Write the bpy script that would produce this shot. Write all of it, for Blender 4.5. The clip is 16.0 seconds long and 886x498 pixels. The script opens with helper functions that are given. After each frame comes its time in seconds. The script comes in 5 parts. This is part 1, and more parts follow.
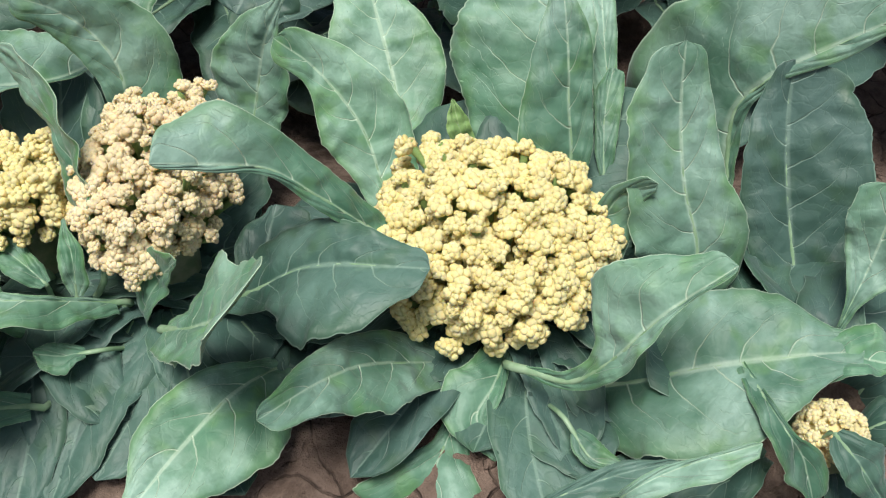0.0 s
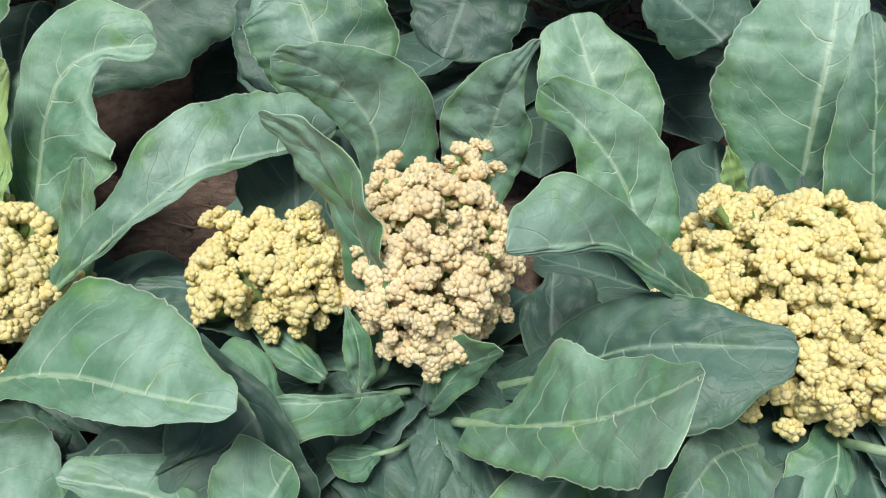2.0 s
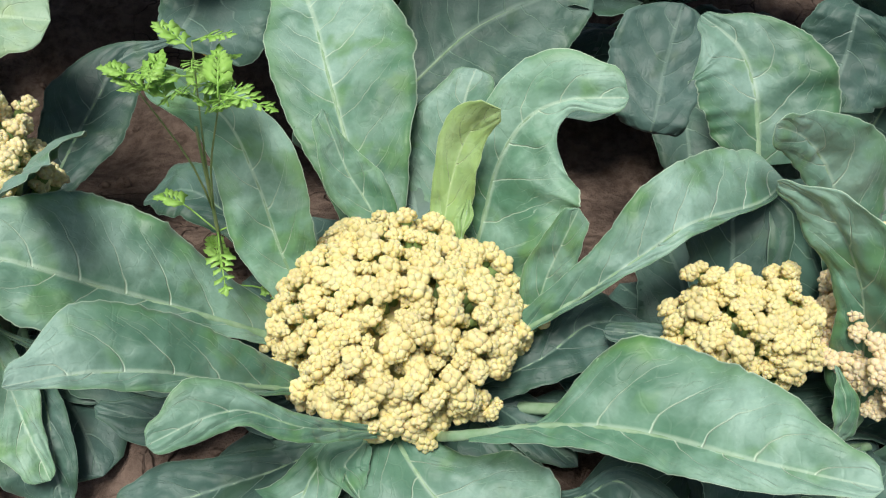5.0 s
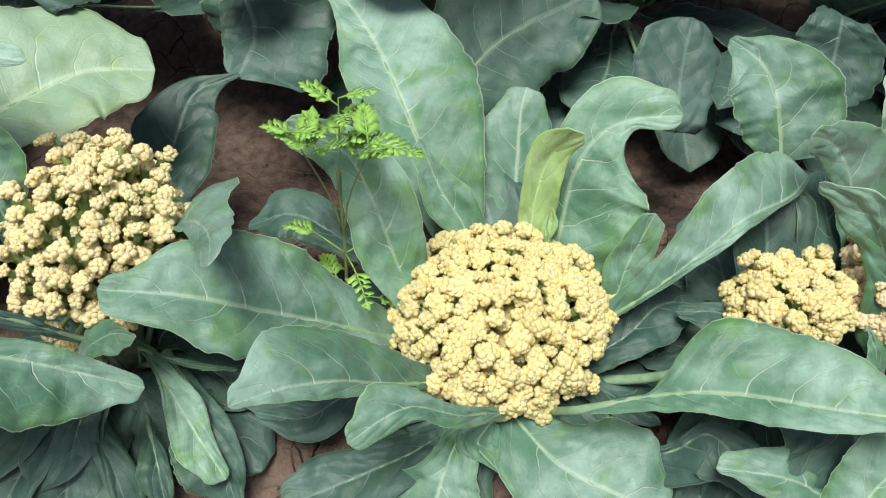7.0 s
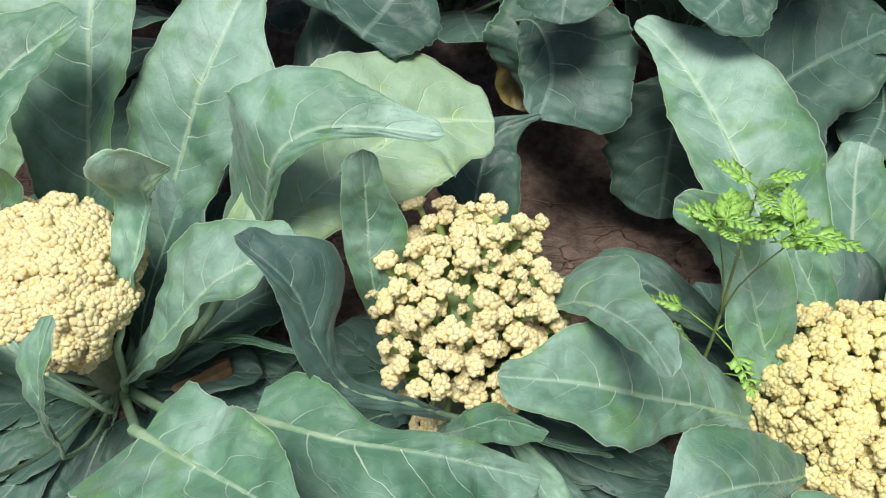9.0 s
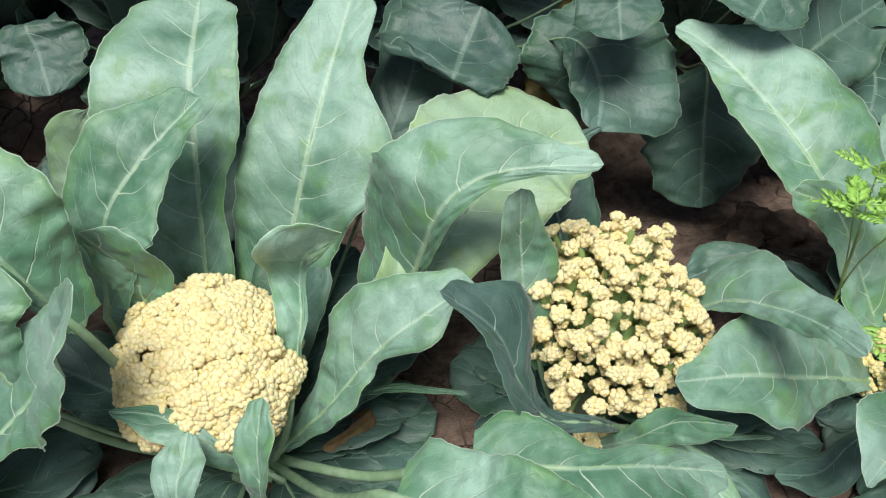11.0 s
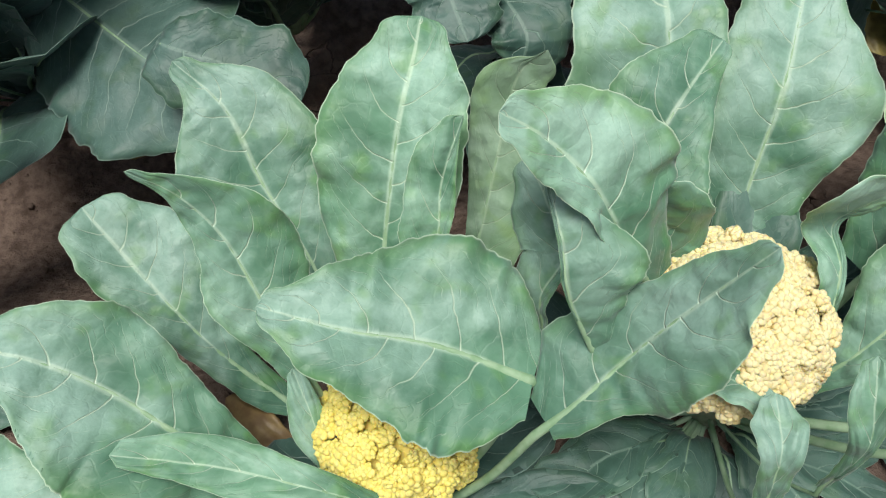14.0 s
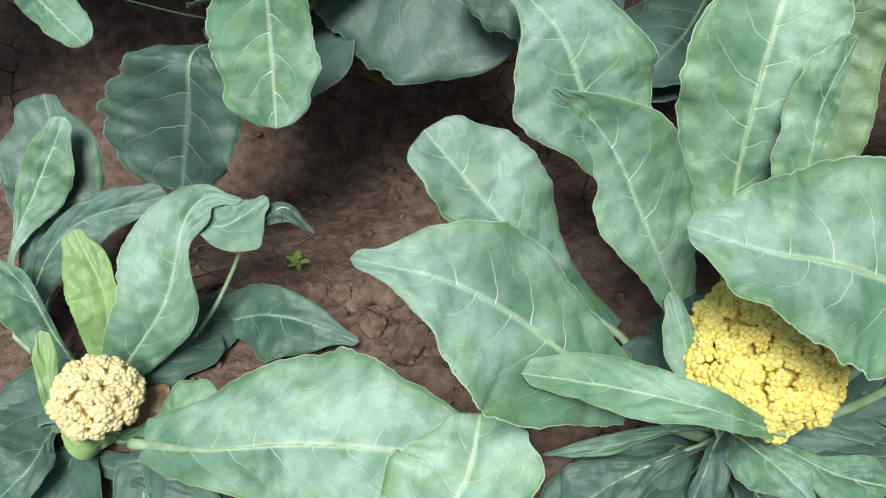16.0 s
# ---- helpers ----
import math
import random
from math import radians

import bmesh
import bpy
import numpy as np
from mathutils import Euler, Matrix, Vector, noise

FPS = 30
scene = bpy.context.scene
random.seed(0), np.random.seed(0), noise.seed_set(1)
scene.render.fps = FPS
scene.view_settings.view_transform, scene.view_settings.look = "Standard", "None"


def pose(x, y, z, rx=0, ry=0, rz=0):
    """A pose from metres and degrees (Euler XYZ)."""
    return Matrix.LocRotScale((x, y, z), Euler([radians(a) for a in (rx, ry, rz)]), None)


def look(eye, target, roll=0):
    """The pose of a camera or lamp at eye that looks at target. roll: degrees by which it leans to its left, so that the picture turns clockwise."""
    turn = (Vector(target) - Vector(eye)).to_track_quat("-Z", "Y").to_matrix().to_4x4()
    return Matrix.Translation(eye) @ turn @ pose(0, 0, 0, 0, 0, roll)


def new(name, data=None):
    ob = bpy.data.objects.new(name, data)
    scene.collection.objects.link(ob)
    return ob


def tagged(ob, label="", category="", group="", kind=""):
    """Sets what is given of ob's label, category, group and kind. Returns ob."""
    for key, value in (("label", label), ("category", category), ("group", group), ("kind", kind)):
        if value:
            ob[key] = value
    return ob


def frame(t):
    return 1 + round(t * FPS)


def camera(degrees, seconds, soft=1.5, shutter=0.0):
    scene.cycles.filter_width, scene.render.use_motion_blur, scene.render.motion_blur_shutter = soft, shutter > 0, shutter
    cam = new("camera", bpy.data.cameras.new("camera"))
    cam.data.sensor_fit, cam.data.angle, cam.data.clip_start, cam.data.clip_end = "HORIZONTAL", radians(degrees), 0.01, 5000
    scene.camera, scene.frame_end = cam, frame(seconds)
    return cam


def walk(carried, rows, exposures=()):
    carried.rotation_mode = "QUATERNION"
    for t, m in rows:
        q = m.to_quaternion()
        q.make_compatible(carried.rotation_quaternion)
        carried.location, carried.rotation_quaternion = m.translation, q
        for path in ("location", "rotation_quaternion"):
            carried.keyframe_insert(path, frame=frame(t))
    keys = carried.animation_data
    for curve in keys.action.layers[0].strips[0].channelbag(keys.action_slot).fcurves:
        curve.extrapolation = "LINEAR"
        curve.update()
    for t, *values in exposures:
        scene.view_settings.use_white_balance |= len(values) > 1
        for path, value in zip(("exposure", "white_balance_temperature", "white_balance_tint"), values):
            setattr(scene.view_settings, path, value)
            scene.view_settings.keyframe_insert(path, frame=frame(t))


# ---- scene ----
EXPOSURES = [(0.0, 0.01), (2.0, -0.08), (4.0, -0.07), (8.0, 0.03), (11.0, 0.08), (12.0, 0.0), (13.0, 0.02), (14.0, 0.03), (15.0, 0.15), (16.0, 0.17)]
cam = camera(52.41, 16.0, soft=1.2)
# seconds, eye x y z, turn rx ry rz in degrees
PATH = [
    (0.0, 0.0000, 0.0000, 0.9700, 50.00, -0.00, 6.40),
    (0.5, -0.0971, 0.0498, 0.9779, 49.86, -1.10, 4.85),
    (1.0, -0.1813, 0.0772, 0.9445, 49.75, -1.41, 5.46),
    (1.5, -0.2737, 0.0883, 0.9529, 48.84, 0.01, 4.61),
    (2.0, -0.3420, 0.0880, 0.9648, 50.32, 1.30, 3.74),
    (2.5, -0.3916, 0.0874, 0.9658, 51.47, 1.28, 3.31),
    (3.0, -0.4429, 0.0747, 0.9663, 52.14, 1.42, 2.86),
    (3.5, -0.5273, 0.0841, 1.0084, 51.97, 2.50, 2.52),
    (4.0, -0.6568, 0.1296, 1.0039, 51.86, 1.70, 4.03),
    (4.5, -0.7555, 0.1217, 1.0102, 50.21, 0.25, 6.76),
    (4.7, -0.7795, 0.1014, 1.0283, 49.50, 0.04, 7.12),
    (6.8, -1.0176, -0.0386, 1.2038, 45.97, -1.75, 0.02),
    (7.0, -1.0417, -0.0337, 1.2195, 46.02, -1.04, -0.29),
    (7.5, -1.1462, -0.0123, 1.2347, 45.68, -1.09, 0.09),
    (8.0, -1.2985, 0.0368, 1.2298, 45.54, -1.92, 2.76),
    (8.5, -1.3910, 0.0669, 1.2433, 45.05, -1.30, 4.57),
    (8.7, -1.4110, 0.0866, 1.2499, 43.83, -0.79, 4.47),
    (10.8, -1.6909, 0.1081, 1.3111, 44.21, 0.92, -7.90),
    (11.0, -1.7269, 0.1027, 1.3120, 44.13, 1.13, -7.49),
    (11.5, -1.8555, 0.1539, 1.3108, 42.85, 0.40, -6.91),
    (12.0, -1.9467, 0.2162, 1.3030, 42.00, -0.87, -6.06),
    (12.5, -1.9879, 0.2485, 1.3075, 39.89, -0.79, -4.17),
    (13.0, -2.0407, 0.2690, 1.3010, 38.29, -0.05, -3.39),
    (13.5, -2.1628, 0.2662, 1.3004, 38.53, 0.56, -4.88),
    (14.0, -2.2999, 0.2306, 1.3094, 39.96, 2.36, -8.54),
    (14.5, -2.3896, 0.2326, 1.3174, 40.24, 3.04, -10.78),
    (15.0, -2.4797, 0.2682, 1.3247, 38.92, 2.87, -10.47),
    (15.5, -2.5898, 0.2713, 1.3014, 36.54, 2.40, -8.18),
    (16.0, -2.6869, 0.2716, 1.3106, 36.30, 3.44, -6.99),
]
walk(cam, [(t, pose(x, y, z, rx, ry, rz)) for t, x, y, z, rx, ry, rz in PATH], EXPOSURES)

# ---- light: soft daylight under a bright overcast sky ----
world = bpy.data.worlds.new("sky")
scene.world = world
world.use_nodes = True
_n = world.node_tree.nodes
_sky = _n.new("ShaderNodeTexSky")
_sky.sky_type, _sky.sun_disc = "NISHITA", False
_sky.sun_elevation, _sky.sun_rotation = radians(69), radians(195)
_sky.air_density, _sky.dust_density, _sky.ozone_density = 1.0, 4.0, 0.6
world.node_tree.links.new(_sky.outputs[0], _n["Background"].inputs[0])
_n["Background"].inputs[1].default_value = 0.074
sun = new("sun", bpy.data.lights.new("sun", "SUN"))
sun.data.energy, sun.data.angle, sun.data.color = 3.8, radians(22), (1.0, 0.97, 0.92)
sun.matrix_world = look((-0.4, -1.5, 4.0), (0, 0, 0))


# ---- materials ----
def graph(name, roughness=0.6, specular=0.4):
    m = bpy.data.materials.new(name)
    m.use_nodes = True
    tree = m.node_tree
    bsdf = tree.nodes["Principled BSDF"]
    bsdf.inputs["Roughness"].default_value = roughness
    bsdf.inputs["Specular IOR Level"].default_value = specular
    return m, tree, bsdf


def node(tree, kind, **inputs):
    n = tree.nodes.new(kind)
    for key, value in inputs.items():
        key = key.replace("_", " ")
        if hasattr(value, "is_output"):
            tree.links.new(value, n.inputs[key])
        else:
            n.inputs[key].default_value = value
    return n


def calc(tree, op, a, b=None, c=None, clamp=False):
    n = tree.nodes.new("ShaderNodeMath")
    n.operation, n.use_clamp = op, clamp
    for i, v in enumerate((a, b, c)):
        if v is None:
            continue
        if hasattr(v, "is_output"):
            tree.links.new(v, n.inputs[i])
        else:
            n.inputs[i].default_value = v
    return n.outputs[0]


def blend(tree, fac, a, b):
    n = tree.nodes.new("ShaderNodeMix")
    n.data_type = "RGBA"
    for sock, v in ((n.inputs[0], fac), (n.inputs[6], a), (n.inputs[7], b)):
        if hasattr(v, "is_output"):
            tree.links.new(v, sock)
        else:
            sock.default_value = v if isinstance(v, float) else (*v, 1.0)
    return n.outputs[2]


def span(tree, v, lo, hi, a=0.0, b=1.0):
    n = node(tree, "ShaderNodeMapRange", Value=v)
    n.interpolation_type = "SMOOTHSTEP"
    n.inputs[1].default_value, n.inputs[2].default_value = lo, hi
    n.inputs[3].default_value, n.inputs[4].default_value = a, b
    return n.outputs[0]


def leaf_material(name, base, deep, flush, rim, wax_and_skylight):
    """A glaucous cabbage leaf: v runs along the midrib, u across it (0.5 is the midrib)."""
    m, t, bsdf = graph(name, 0.55, 0.5)
    uv = t.nodes.new("ShaderNodeUVMap")
    sep = node(t, "ShaderNodeSeparateXYZ", Vector=uv.outputs[0])
    spot = t.nodes.new("ShaderNodeTexCoord").outputs["Object"]
    luck = t.nodes.new("ShaderNodeObjectInfo").outputs["Random"]
    wob = node(t, "ShaderNodeTexNoise", Vector=spot, Scale=24.0, Detail=2.0).outputs[0]
    fine = node(t, "ShaderNodeTexNoise", Vector=spot, Scale=210.0, Detail=4.0, Roughness=0.65).outputs[0]
    blotch = node(t, "ShaderNodeTexNoise", Vector=spot, Scale=10.0, Detail=4.0, Roughness=0.6, Distortion=0.6).outputs[0]
    crease = node(t, "ShaderNodeTexNoise", Vector=spot, Scale=75.0, Detail=2.0, Distortion=1.2).outputs[0]
    u = calc(t, "ABSOLUTE", calc(t, "MULTIPLY", calc(t, "SUBTRACT", sep.outputs[0], 0.5), 2.0))
    side = calc(t, "GREATER_THAN", sep.outputs[0], 0.5)
    v = sep.outputs[1]
    # lateral veins leave the midrib and bend towards the tip
    bend = calc(t, "MULTIPLY", calc(t, "POWER", u, 1.5), 0.30)
    along = calc(t, "SUBTRACT", calc(t, "ADD", v, calc(t, "MULTIPLY", calc(t, "SUBTRACT", wob, 0.5), 0.07)), bend)
    phase = calc(t, "ADD", calc(t, "MULTIPLY", along, 5.4), calc(t, "ADD", calc(t, "MULTIPLY", luck, 7.0), calc(t, "MULTIPLY", side, 0.45)))
    off = calc(t, "ABSOLUTE", calc(t, "SUBTRACT", calc(t, "FRACT", phase), 0.5))
    thick = calc(t, "MULTIPLY_ADD", u, -0.020, 0.034)
    vein = calc(t, "SUBTRACT", 1.0, calc(t, "DIVIDE", off, thick), clamp=True)
    vein = calc(t, "MULTIPLY", vein, span(t, u, 0.95, 0.25))
    # branches of the lateral veins towards the margin
    fork = calc(t, "ADD", calc(t, "MULTIPLY", calc(t, "SUBTRACT", along, calc(t, "MULTIPLY", u, 0.16)), 12.5), calc(t, "ADD", calc(t, "MULTIPLY", wob, 1.6), calc(t, "MULTIPLY", luck, 5.0)))
    fork = calc(t, "ABSOLUTE", calc(t, "SUBTRACT", calc(t, "FRACT", fork), 0.5))
    fork = calc(t, "MULTIPLY", calc(t, "SUBTRACT", 1.0, calc(t, "DIVIDE", fork, 0.045), clamp=True), calc(t, "MULTIPLY", span(t, u, 0.30, 0.55), span(t, u, 0.97, 0.80)))
    fork = calc(t, "MULTIPLY", fork, span(t, crease, 0.42, 0.56))
    # faint net of small veins between them
    cell = t.nodes.new("ShaderNodeTexVoronoi")
    cell.feature = "DISTANCE_TO_EDGE"
    cell.inputs["Scale"].default_value = 34.0
    warp = t.nodes.new("ShaderNodeVectorMath")
    warp.operation = "MULTIPLY_ADD"
    noi = node(t, "ShaderNodeTexNoise", Vector=spot, Scale=35.0, Detail=2.0)
    t.links.new(noi.outputs[1], warp.inputs[0])
    warp.inputs[1].default_value = (0.03, 0.03, 0.03)
    t.links.new(spot, warp.inputs[2])
    t.links.new(warp.outputs[0], cell.inputs["Vector"])
    net = span(t, cell.outputs[0], 0.06, 0.0)
    rib = span(t, u, 0.06, 0.02)
    quilt = calc(t, "MULTIPLY", span(t, off, 0.0, 0.42), span(t, u, 1.0, 0.5))
    col = blend(t, span(t, blotch, 0.33, 0.68), deep, base)
    # wax bloom, rubbed off in places, with sky light painted in towards the tip
    bloom_and_skylight = node(t, "ShaderNodeTexNoise", Vector=spot, Scale=8.5, Detail=5.0, Roughness=0.58, Distortion=0.5).outputs[0]
    bloom_and_skylight = calc(t, "ADD", bloom_and_skylight, calc(t, "MULTIPLY_ADD", v, 0.15, -0.12))
    col = blend(t, calc(t, "MULTIPLY", span(t, bloom_and_skylight, 0.36, 0.70), 0.66), col, wax_and_skylight)
    col = blend(t, calc(t, "MULTIPLY", span(t, wob, 0.54, 0.74), 0.55), col, flush)
    col = blend(t, calc(t, "MULTIPLY", calc(t, "MULTIPLY", span(t, u, 0.62, 1.0), span(t, blotch, 0.62, 0.42)), 0.45), col, flush)
    col = blend(t, calc(t, "MULTIPLY", span(t, fine, 0.35, 0.7), 0.14), col, deep)
    col = blend(t, calc(t, "MULTIPLY", net, 0.03), col, rim)
    col = blend(t, calc(t, "MULTIPLY", fork, 0.30), col, rim)
    col = blend(t, calc(t, "MULTIPLY", vein, 0.72), col, rim)
    col = blend(t, calc(t, "MULTIPLY", rib, 0.35), col, rim)
    col = blend(t, calc(t, "MULTIPLY", span(t, u, 0.978, 0.998), 0.75), col, rim)
    hue = node(t, "ShaderNodeHueSaturation", Color=col, Value=calc(t, "MULTIPLY_ADD", luck, 0.30, 0.86))
    t.links.new(calc(t, "MULTIPLY_ADD", luck, -0.02, 0.51), hue.inputs["Hue"])
    t.links.new(hue.outputs[0], bsdf.inputs["Base Color"])
    t.links.new(calc(t, "MULTIPLY_ADD", blotch, 0.25, 0.42), bsdf.inputs["Roughness"])
    high = calc(t, "ADD", calc(t, "MULTIPLY", calc(t, "MULTIPLY", quilt, blotch), 0.0030), calc(t, "ADD", calc(t, "MULTIPLY", net, -0.0002), calc(t, "MULTIPLY", calc(t, "ADD", vein, calc(t, "MULTIPLY", fork, 0.5)), -0.0011)))
    high = calc(t, "ADD", high, calc(t, "MULTIPLY", calc(t, "MULTIPLY", crease, span(t, bloom_and_skylight, 0.36, 0.60)), 0.0010))
    high = calc(t, "ADD", high, calc(t, "ADD", calc(t, "MULTIPLY", wob, 0.0038), calc(t, "MULTIPLY", fine, 0.0003)))
    bump = node(t, "ShaderNodeBump", Height=high, Strength=0.8, Distance=1.0)
    t.links.new(bump.outputs[0], bsdf.inputs["Normal"])
    bsdf.inputs["Sheen Weight"].default_value = 0.15
    bsdf.inputs["Sheen Roughness"].default_value = 0.45
    bsdf.inputs["Sheen Tint"].default_value = (0.88, 0.96, 1.0, 1.0)
    return m


LEAVES = [
    leaf_material("leaf_glaucous", (0.110, 0.248, 0.158), (0.054, 0.152, 0.088), (0.112, 0.268, 0.066), (0.58, 0.73, 0.55), (0.400, 0.600, 0.505)),
    leaf_material("leaf_young_green", (0.26, 0.43, 0.15), (0.19, 0.34, 0.11), (0.28, 0.46, 0.13), (0.55, 0.68, 0.40), (0.36, 0.52, 0.27)),
    # blue-grey and older leaves, also leaves in shade with that shade in the colour
    leaf_material("leaf_blue_grey_and_shaded", (0.062, 0.135, 0.105), (0.030, 0.080, 0.060), (0.055, 0.125, 0.058), (0.27, 0.40, 0.32), (0.115, 0.210, 0.180)),
    leaf_material("leaf_pale", (0.22, 0.36, 0.22), (0.15, 0.27, 0.14), (0.22, 0.35, 0.12), (0.50, 0.64, 0.45), (0.33, 0.47, 0.36)),
]


def stalk_material(name, colour, pale):
    m, t, bsdf = graph(name, 0.45, 0.4)
    spot = t.nodes.new("ShaderNodeTexCoord").outputs["Object"]
    a = node(t, "ShaderNodeTexNoise", Vector=spot, Scale=60.0, Detail=3.0).outputs[0]
    b = node(t, "ShaderNodeTexNoise", Vector=spot, Scale=300.0, Detail=2.0).outputs[0]
    col = blend(t, span(t, a, 0.3, 0.7), colour, pale)
    t.links.new(col, bsdf.inputs["Base Color"])
    bump = node(t, "ShaderNodeBump", Height=calc(t, "ADD", a, calc(t, "MULTIPLY", b, 0.3)), Strength=0.25, Distance=0.002)
    t.links.new(bump.outputs[0], bsdf.inputs["Normal"])
    return m


RIB = stalk_material("midrib_pale_green", (0.20, 0.34, 0.19), (0.31, 0.45, 0.29))
STALK = stalk_material("stalk_green", (0.17, 0.29, 0.085), (0.30, 0.42, 0.16))
STEM = stalk_material("stem_grey_green", (0.16, 0.21, 0.11), (0.28, 0.30, 0.19))
YELLOWING = stalk_material("leaf_yellowing", (0.17, 0.13, 0.035), (0.30, 0.25, 0.07))
DRY = stalk_material("withered_leaf", (0.12, 0.075, 0.03), (0.20, 0.14, 0.055))


def curd_material(name, light, dark):
    m, t, bsdf = graph(name, 0.75, 0.2)
    spot = t.nodes.new("ShaderNodeTexCoord").outputs["Object"]
    luck = t.nodes.new("ShaderNodeObjectInfo").outputs["Random"]
    big = node(t, "ShaderNodeTexNoise", Vector=spot, Scale=0.9, Detail=2.0).outputs[0]
    grain = t.nodes.new("ShaderNodeTexVoronoi")
    grain.feature = "SMOOTH_F1"
    grain.inputs["Scale"].default_value = 6.5
    grain.inputs["Smoothness"].default_value = 0.7
    t.links.new(spot, grain.inputs["Vector"])
    gap = span(t, grain.outputs[0], 0.25, 0.8)
    col = blend(t, span(t, big, 0.35, 0.65), light, dark)
    col = blend(t, calc(t, "MULTIPLY", gap, 0.18), col, dark)
    hue = node(t, "ShaderNodeHueSaturation", Color=col, Value=calc(t, "MULTIPLY_ADD", luck, 0.14, 0.92))
    t.links.new(hue.outputs[0], bsdf.inputs["Base Color"])
    bump = node(t, "ShaderNodeBump", Height=calc(t, "SUBTRACT", 1.0, grain.outputs[0]), Strength=0.5, Distance=0.0012)
    t.links.new(bump.outputs[0], bsdf.inputs["Normal"])
    bsdf.inputs["Subsurface Weight"].default_value = 0.4
    bsdf.inputs["Subsurface Radius"].default_value = (1.0, 0.75, 0.35)
    bsdf.inputs["Subsurface Scale"].default_value = 0.004
    return m


CREAM = curd_material("curd_cream_yellow", (0.80, 0.72, 0.39), (0.74, 0.63, 0.28))
BEIGE = curd_material("curd_pinkish_beige", (0.82, 0.71, 0.46), (0.75, 0.60, 0.36))
PALE = curd_material("curd_pale_cream", (0.82, 0.74, 0.44), (0.76, 0.64, 0.33))
YELLOW = curd_material("curd_bright_yellow", (0.84, 0.74, 0.25), (0.78, 0.65, 0.16))


def soil_material():
    m, t, bsdf = graph("soil_dry_clay", 0.95, 0.15)
    spot = t.nodes.new("ShaderNodeTexCoord").outputs["Object"]
    big = node(t, "ShaderNodeTexNoise", Vector=spot, Scale=3.5, Detail=4.0, Roughness=0.6).outputs[0]
    mid = node(t, "ShaderNodeTexNoise", Vector=spot, Scale=38.0, Detail=5.0, Roughness=0.65).outputs[0]
    grit = node(t, "ShaderNodeTexNoise", Vector=spot, Scale=420.0, Detail=3.0, Roughness=0.7).outputs[0]
    crack = t.nodes.new("ShaderNodeTexVoronoi")
    crack.feature = "DISTANCE_TO_EDGE"
    crack.inputs["Scale"].default_value = 15.0
    warp = t.nodes.new("ShaderNodeVectorMath")
    warp.operation = "MULTIPLY_ADD"
    wn = node(t, "ShaderNodeTexNoise", Vector=spot, Scale=14.0, Detail=4.0)
    t.links.new(wn.outputs[1], warp.inputs[0])
    warp.inputs[1].default_value = (0.05, 0.05, 0.05)
    t.links.new(spot, warp.inputs[2])
    t.links.new(warp.outputs[0], crack.inputs["Vector"])
    line = calc(t, "MULTIPLY", span(t, crack.outputs[0], 0.030, 0.0), span(t, big, 0.50, 0.66))
    col = blend(t, span(t, mid, 0.3, 0.7), (0.096, 0.068, 0.053), (0.238, 0.176, 0.140))
    col = blend(t, calc(t, "MULTIPLY", span(t, big, 0.4, 0.7), 0.5), col, (0.175, 0.127, 0.102))
    col = blend(t, calc(t, "MULTIPLY", span(t, grit, 0.55, 0.8), 0.4), col, (0.24, 0.175, 0.14))
    col = blend(t, calc(t, "MULTIPLY", line, 0.75), col, (0.018, 0.012, 0.010))
    t.links.new(col, bsdf.inputs["Base Color"])
    high = calc(t, "ADD", calc(t, "MULTIPLY", mid, 0.020), calc(t, "ADD", calc(t, "MULTIPLY", grit, 0.0025), calc(t, "MULTIPLY", line, -0.012)))
    bump = node(t, "ShaderNodeBump", Height=high, Strength=1.0, Distance=0.7)
    t.links.new(bump.outputs[0], bsdf.inputs["Normal"])
    return m


SOIL = soil_material()


# ---- ground: ridges run along x, one sheet out to the horizon ----
RIDGE_Y, PITCH = 0.80, 1.28


def ground_height(x, y):
    wave = 0.5 + 0.5 * math.cos(2 * math.pi * (y - RIDGE_Y) / PITCH)
    z = 0.03 + 0.20 * wave ** 0.8
    z += 0.030 * (noise.noise((x * 3.1, y * 3.1, 0.0))) + 0.014 * noise.noise((x * 11, y * 11, 4.0)) + 0.006 * noise.noise((x * 31, y * 31, 8.0))
    return z


def ground():
    def axis(near, step, far):
        pts = list(np.arange(near[0], near[1] + 1e-6, step))
        grow, lo, hi = step, pts[0], pts[-1]
        while hi < far:
            grow *= 1.5
            hi, lo = hi + grow, lo - grow
            pts = [lo] + pts + [hi]
        return pts

    xs, ys = axis((-3.9, 0.8), 0.0125, 900.0), axis((0.2, 2.2), 0.0125, 900.0)
    verts = []
    for y in ys:
        for x in xs:
            far = max(abs(x + 1.5) - 6, abs(y - 1) - 6, 0)
            verts.append((x, y, ground_height(x, y) if far == 0 else 0.12))
    w = len(xs)
    faces = [(j * w + i, j * w + i + 1, (j + 1) * w + i + 1, (j + 1) * w + i) for j in range(len(ys) - 1) for i in range(w - 1)]
    me = bpy.data.meshes.new("ground")
    me.from_pydata(verts, [], faces)
    me.shade_smooth()
    me.materials.append(SOIL)
    return tagged(new("ground", me), "brown cracked clay soil in ridges and furrows", "soil", kind="structure")


ground()


# ---- plant parts ----
def part(name, bm, material, parent, label=""):
    me = bpy.data.meshes.new(name)
    bm.to_mesh(me)
    bm.free()
    me.shade_smooth()
    me.materials.append(material)
    ob = new(name, me)
    ob.parent = parent
    return tagged(ob, label)


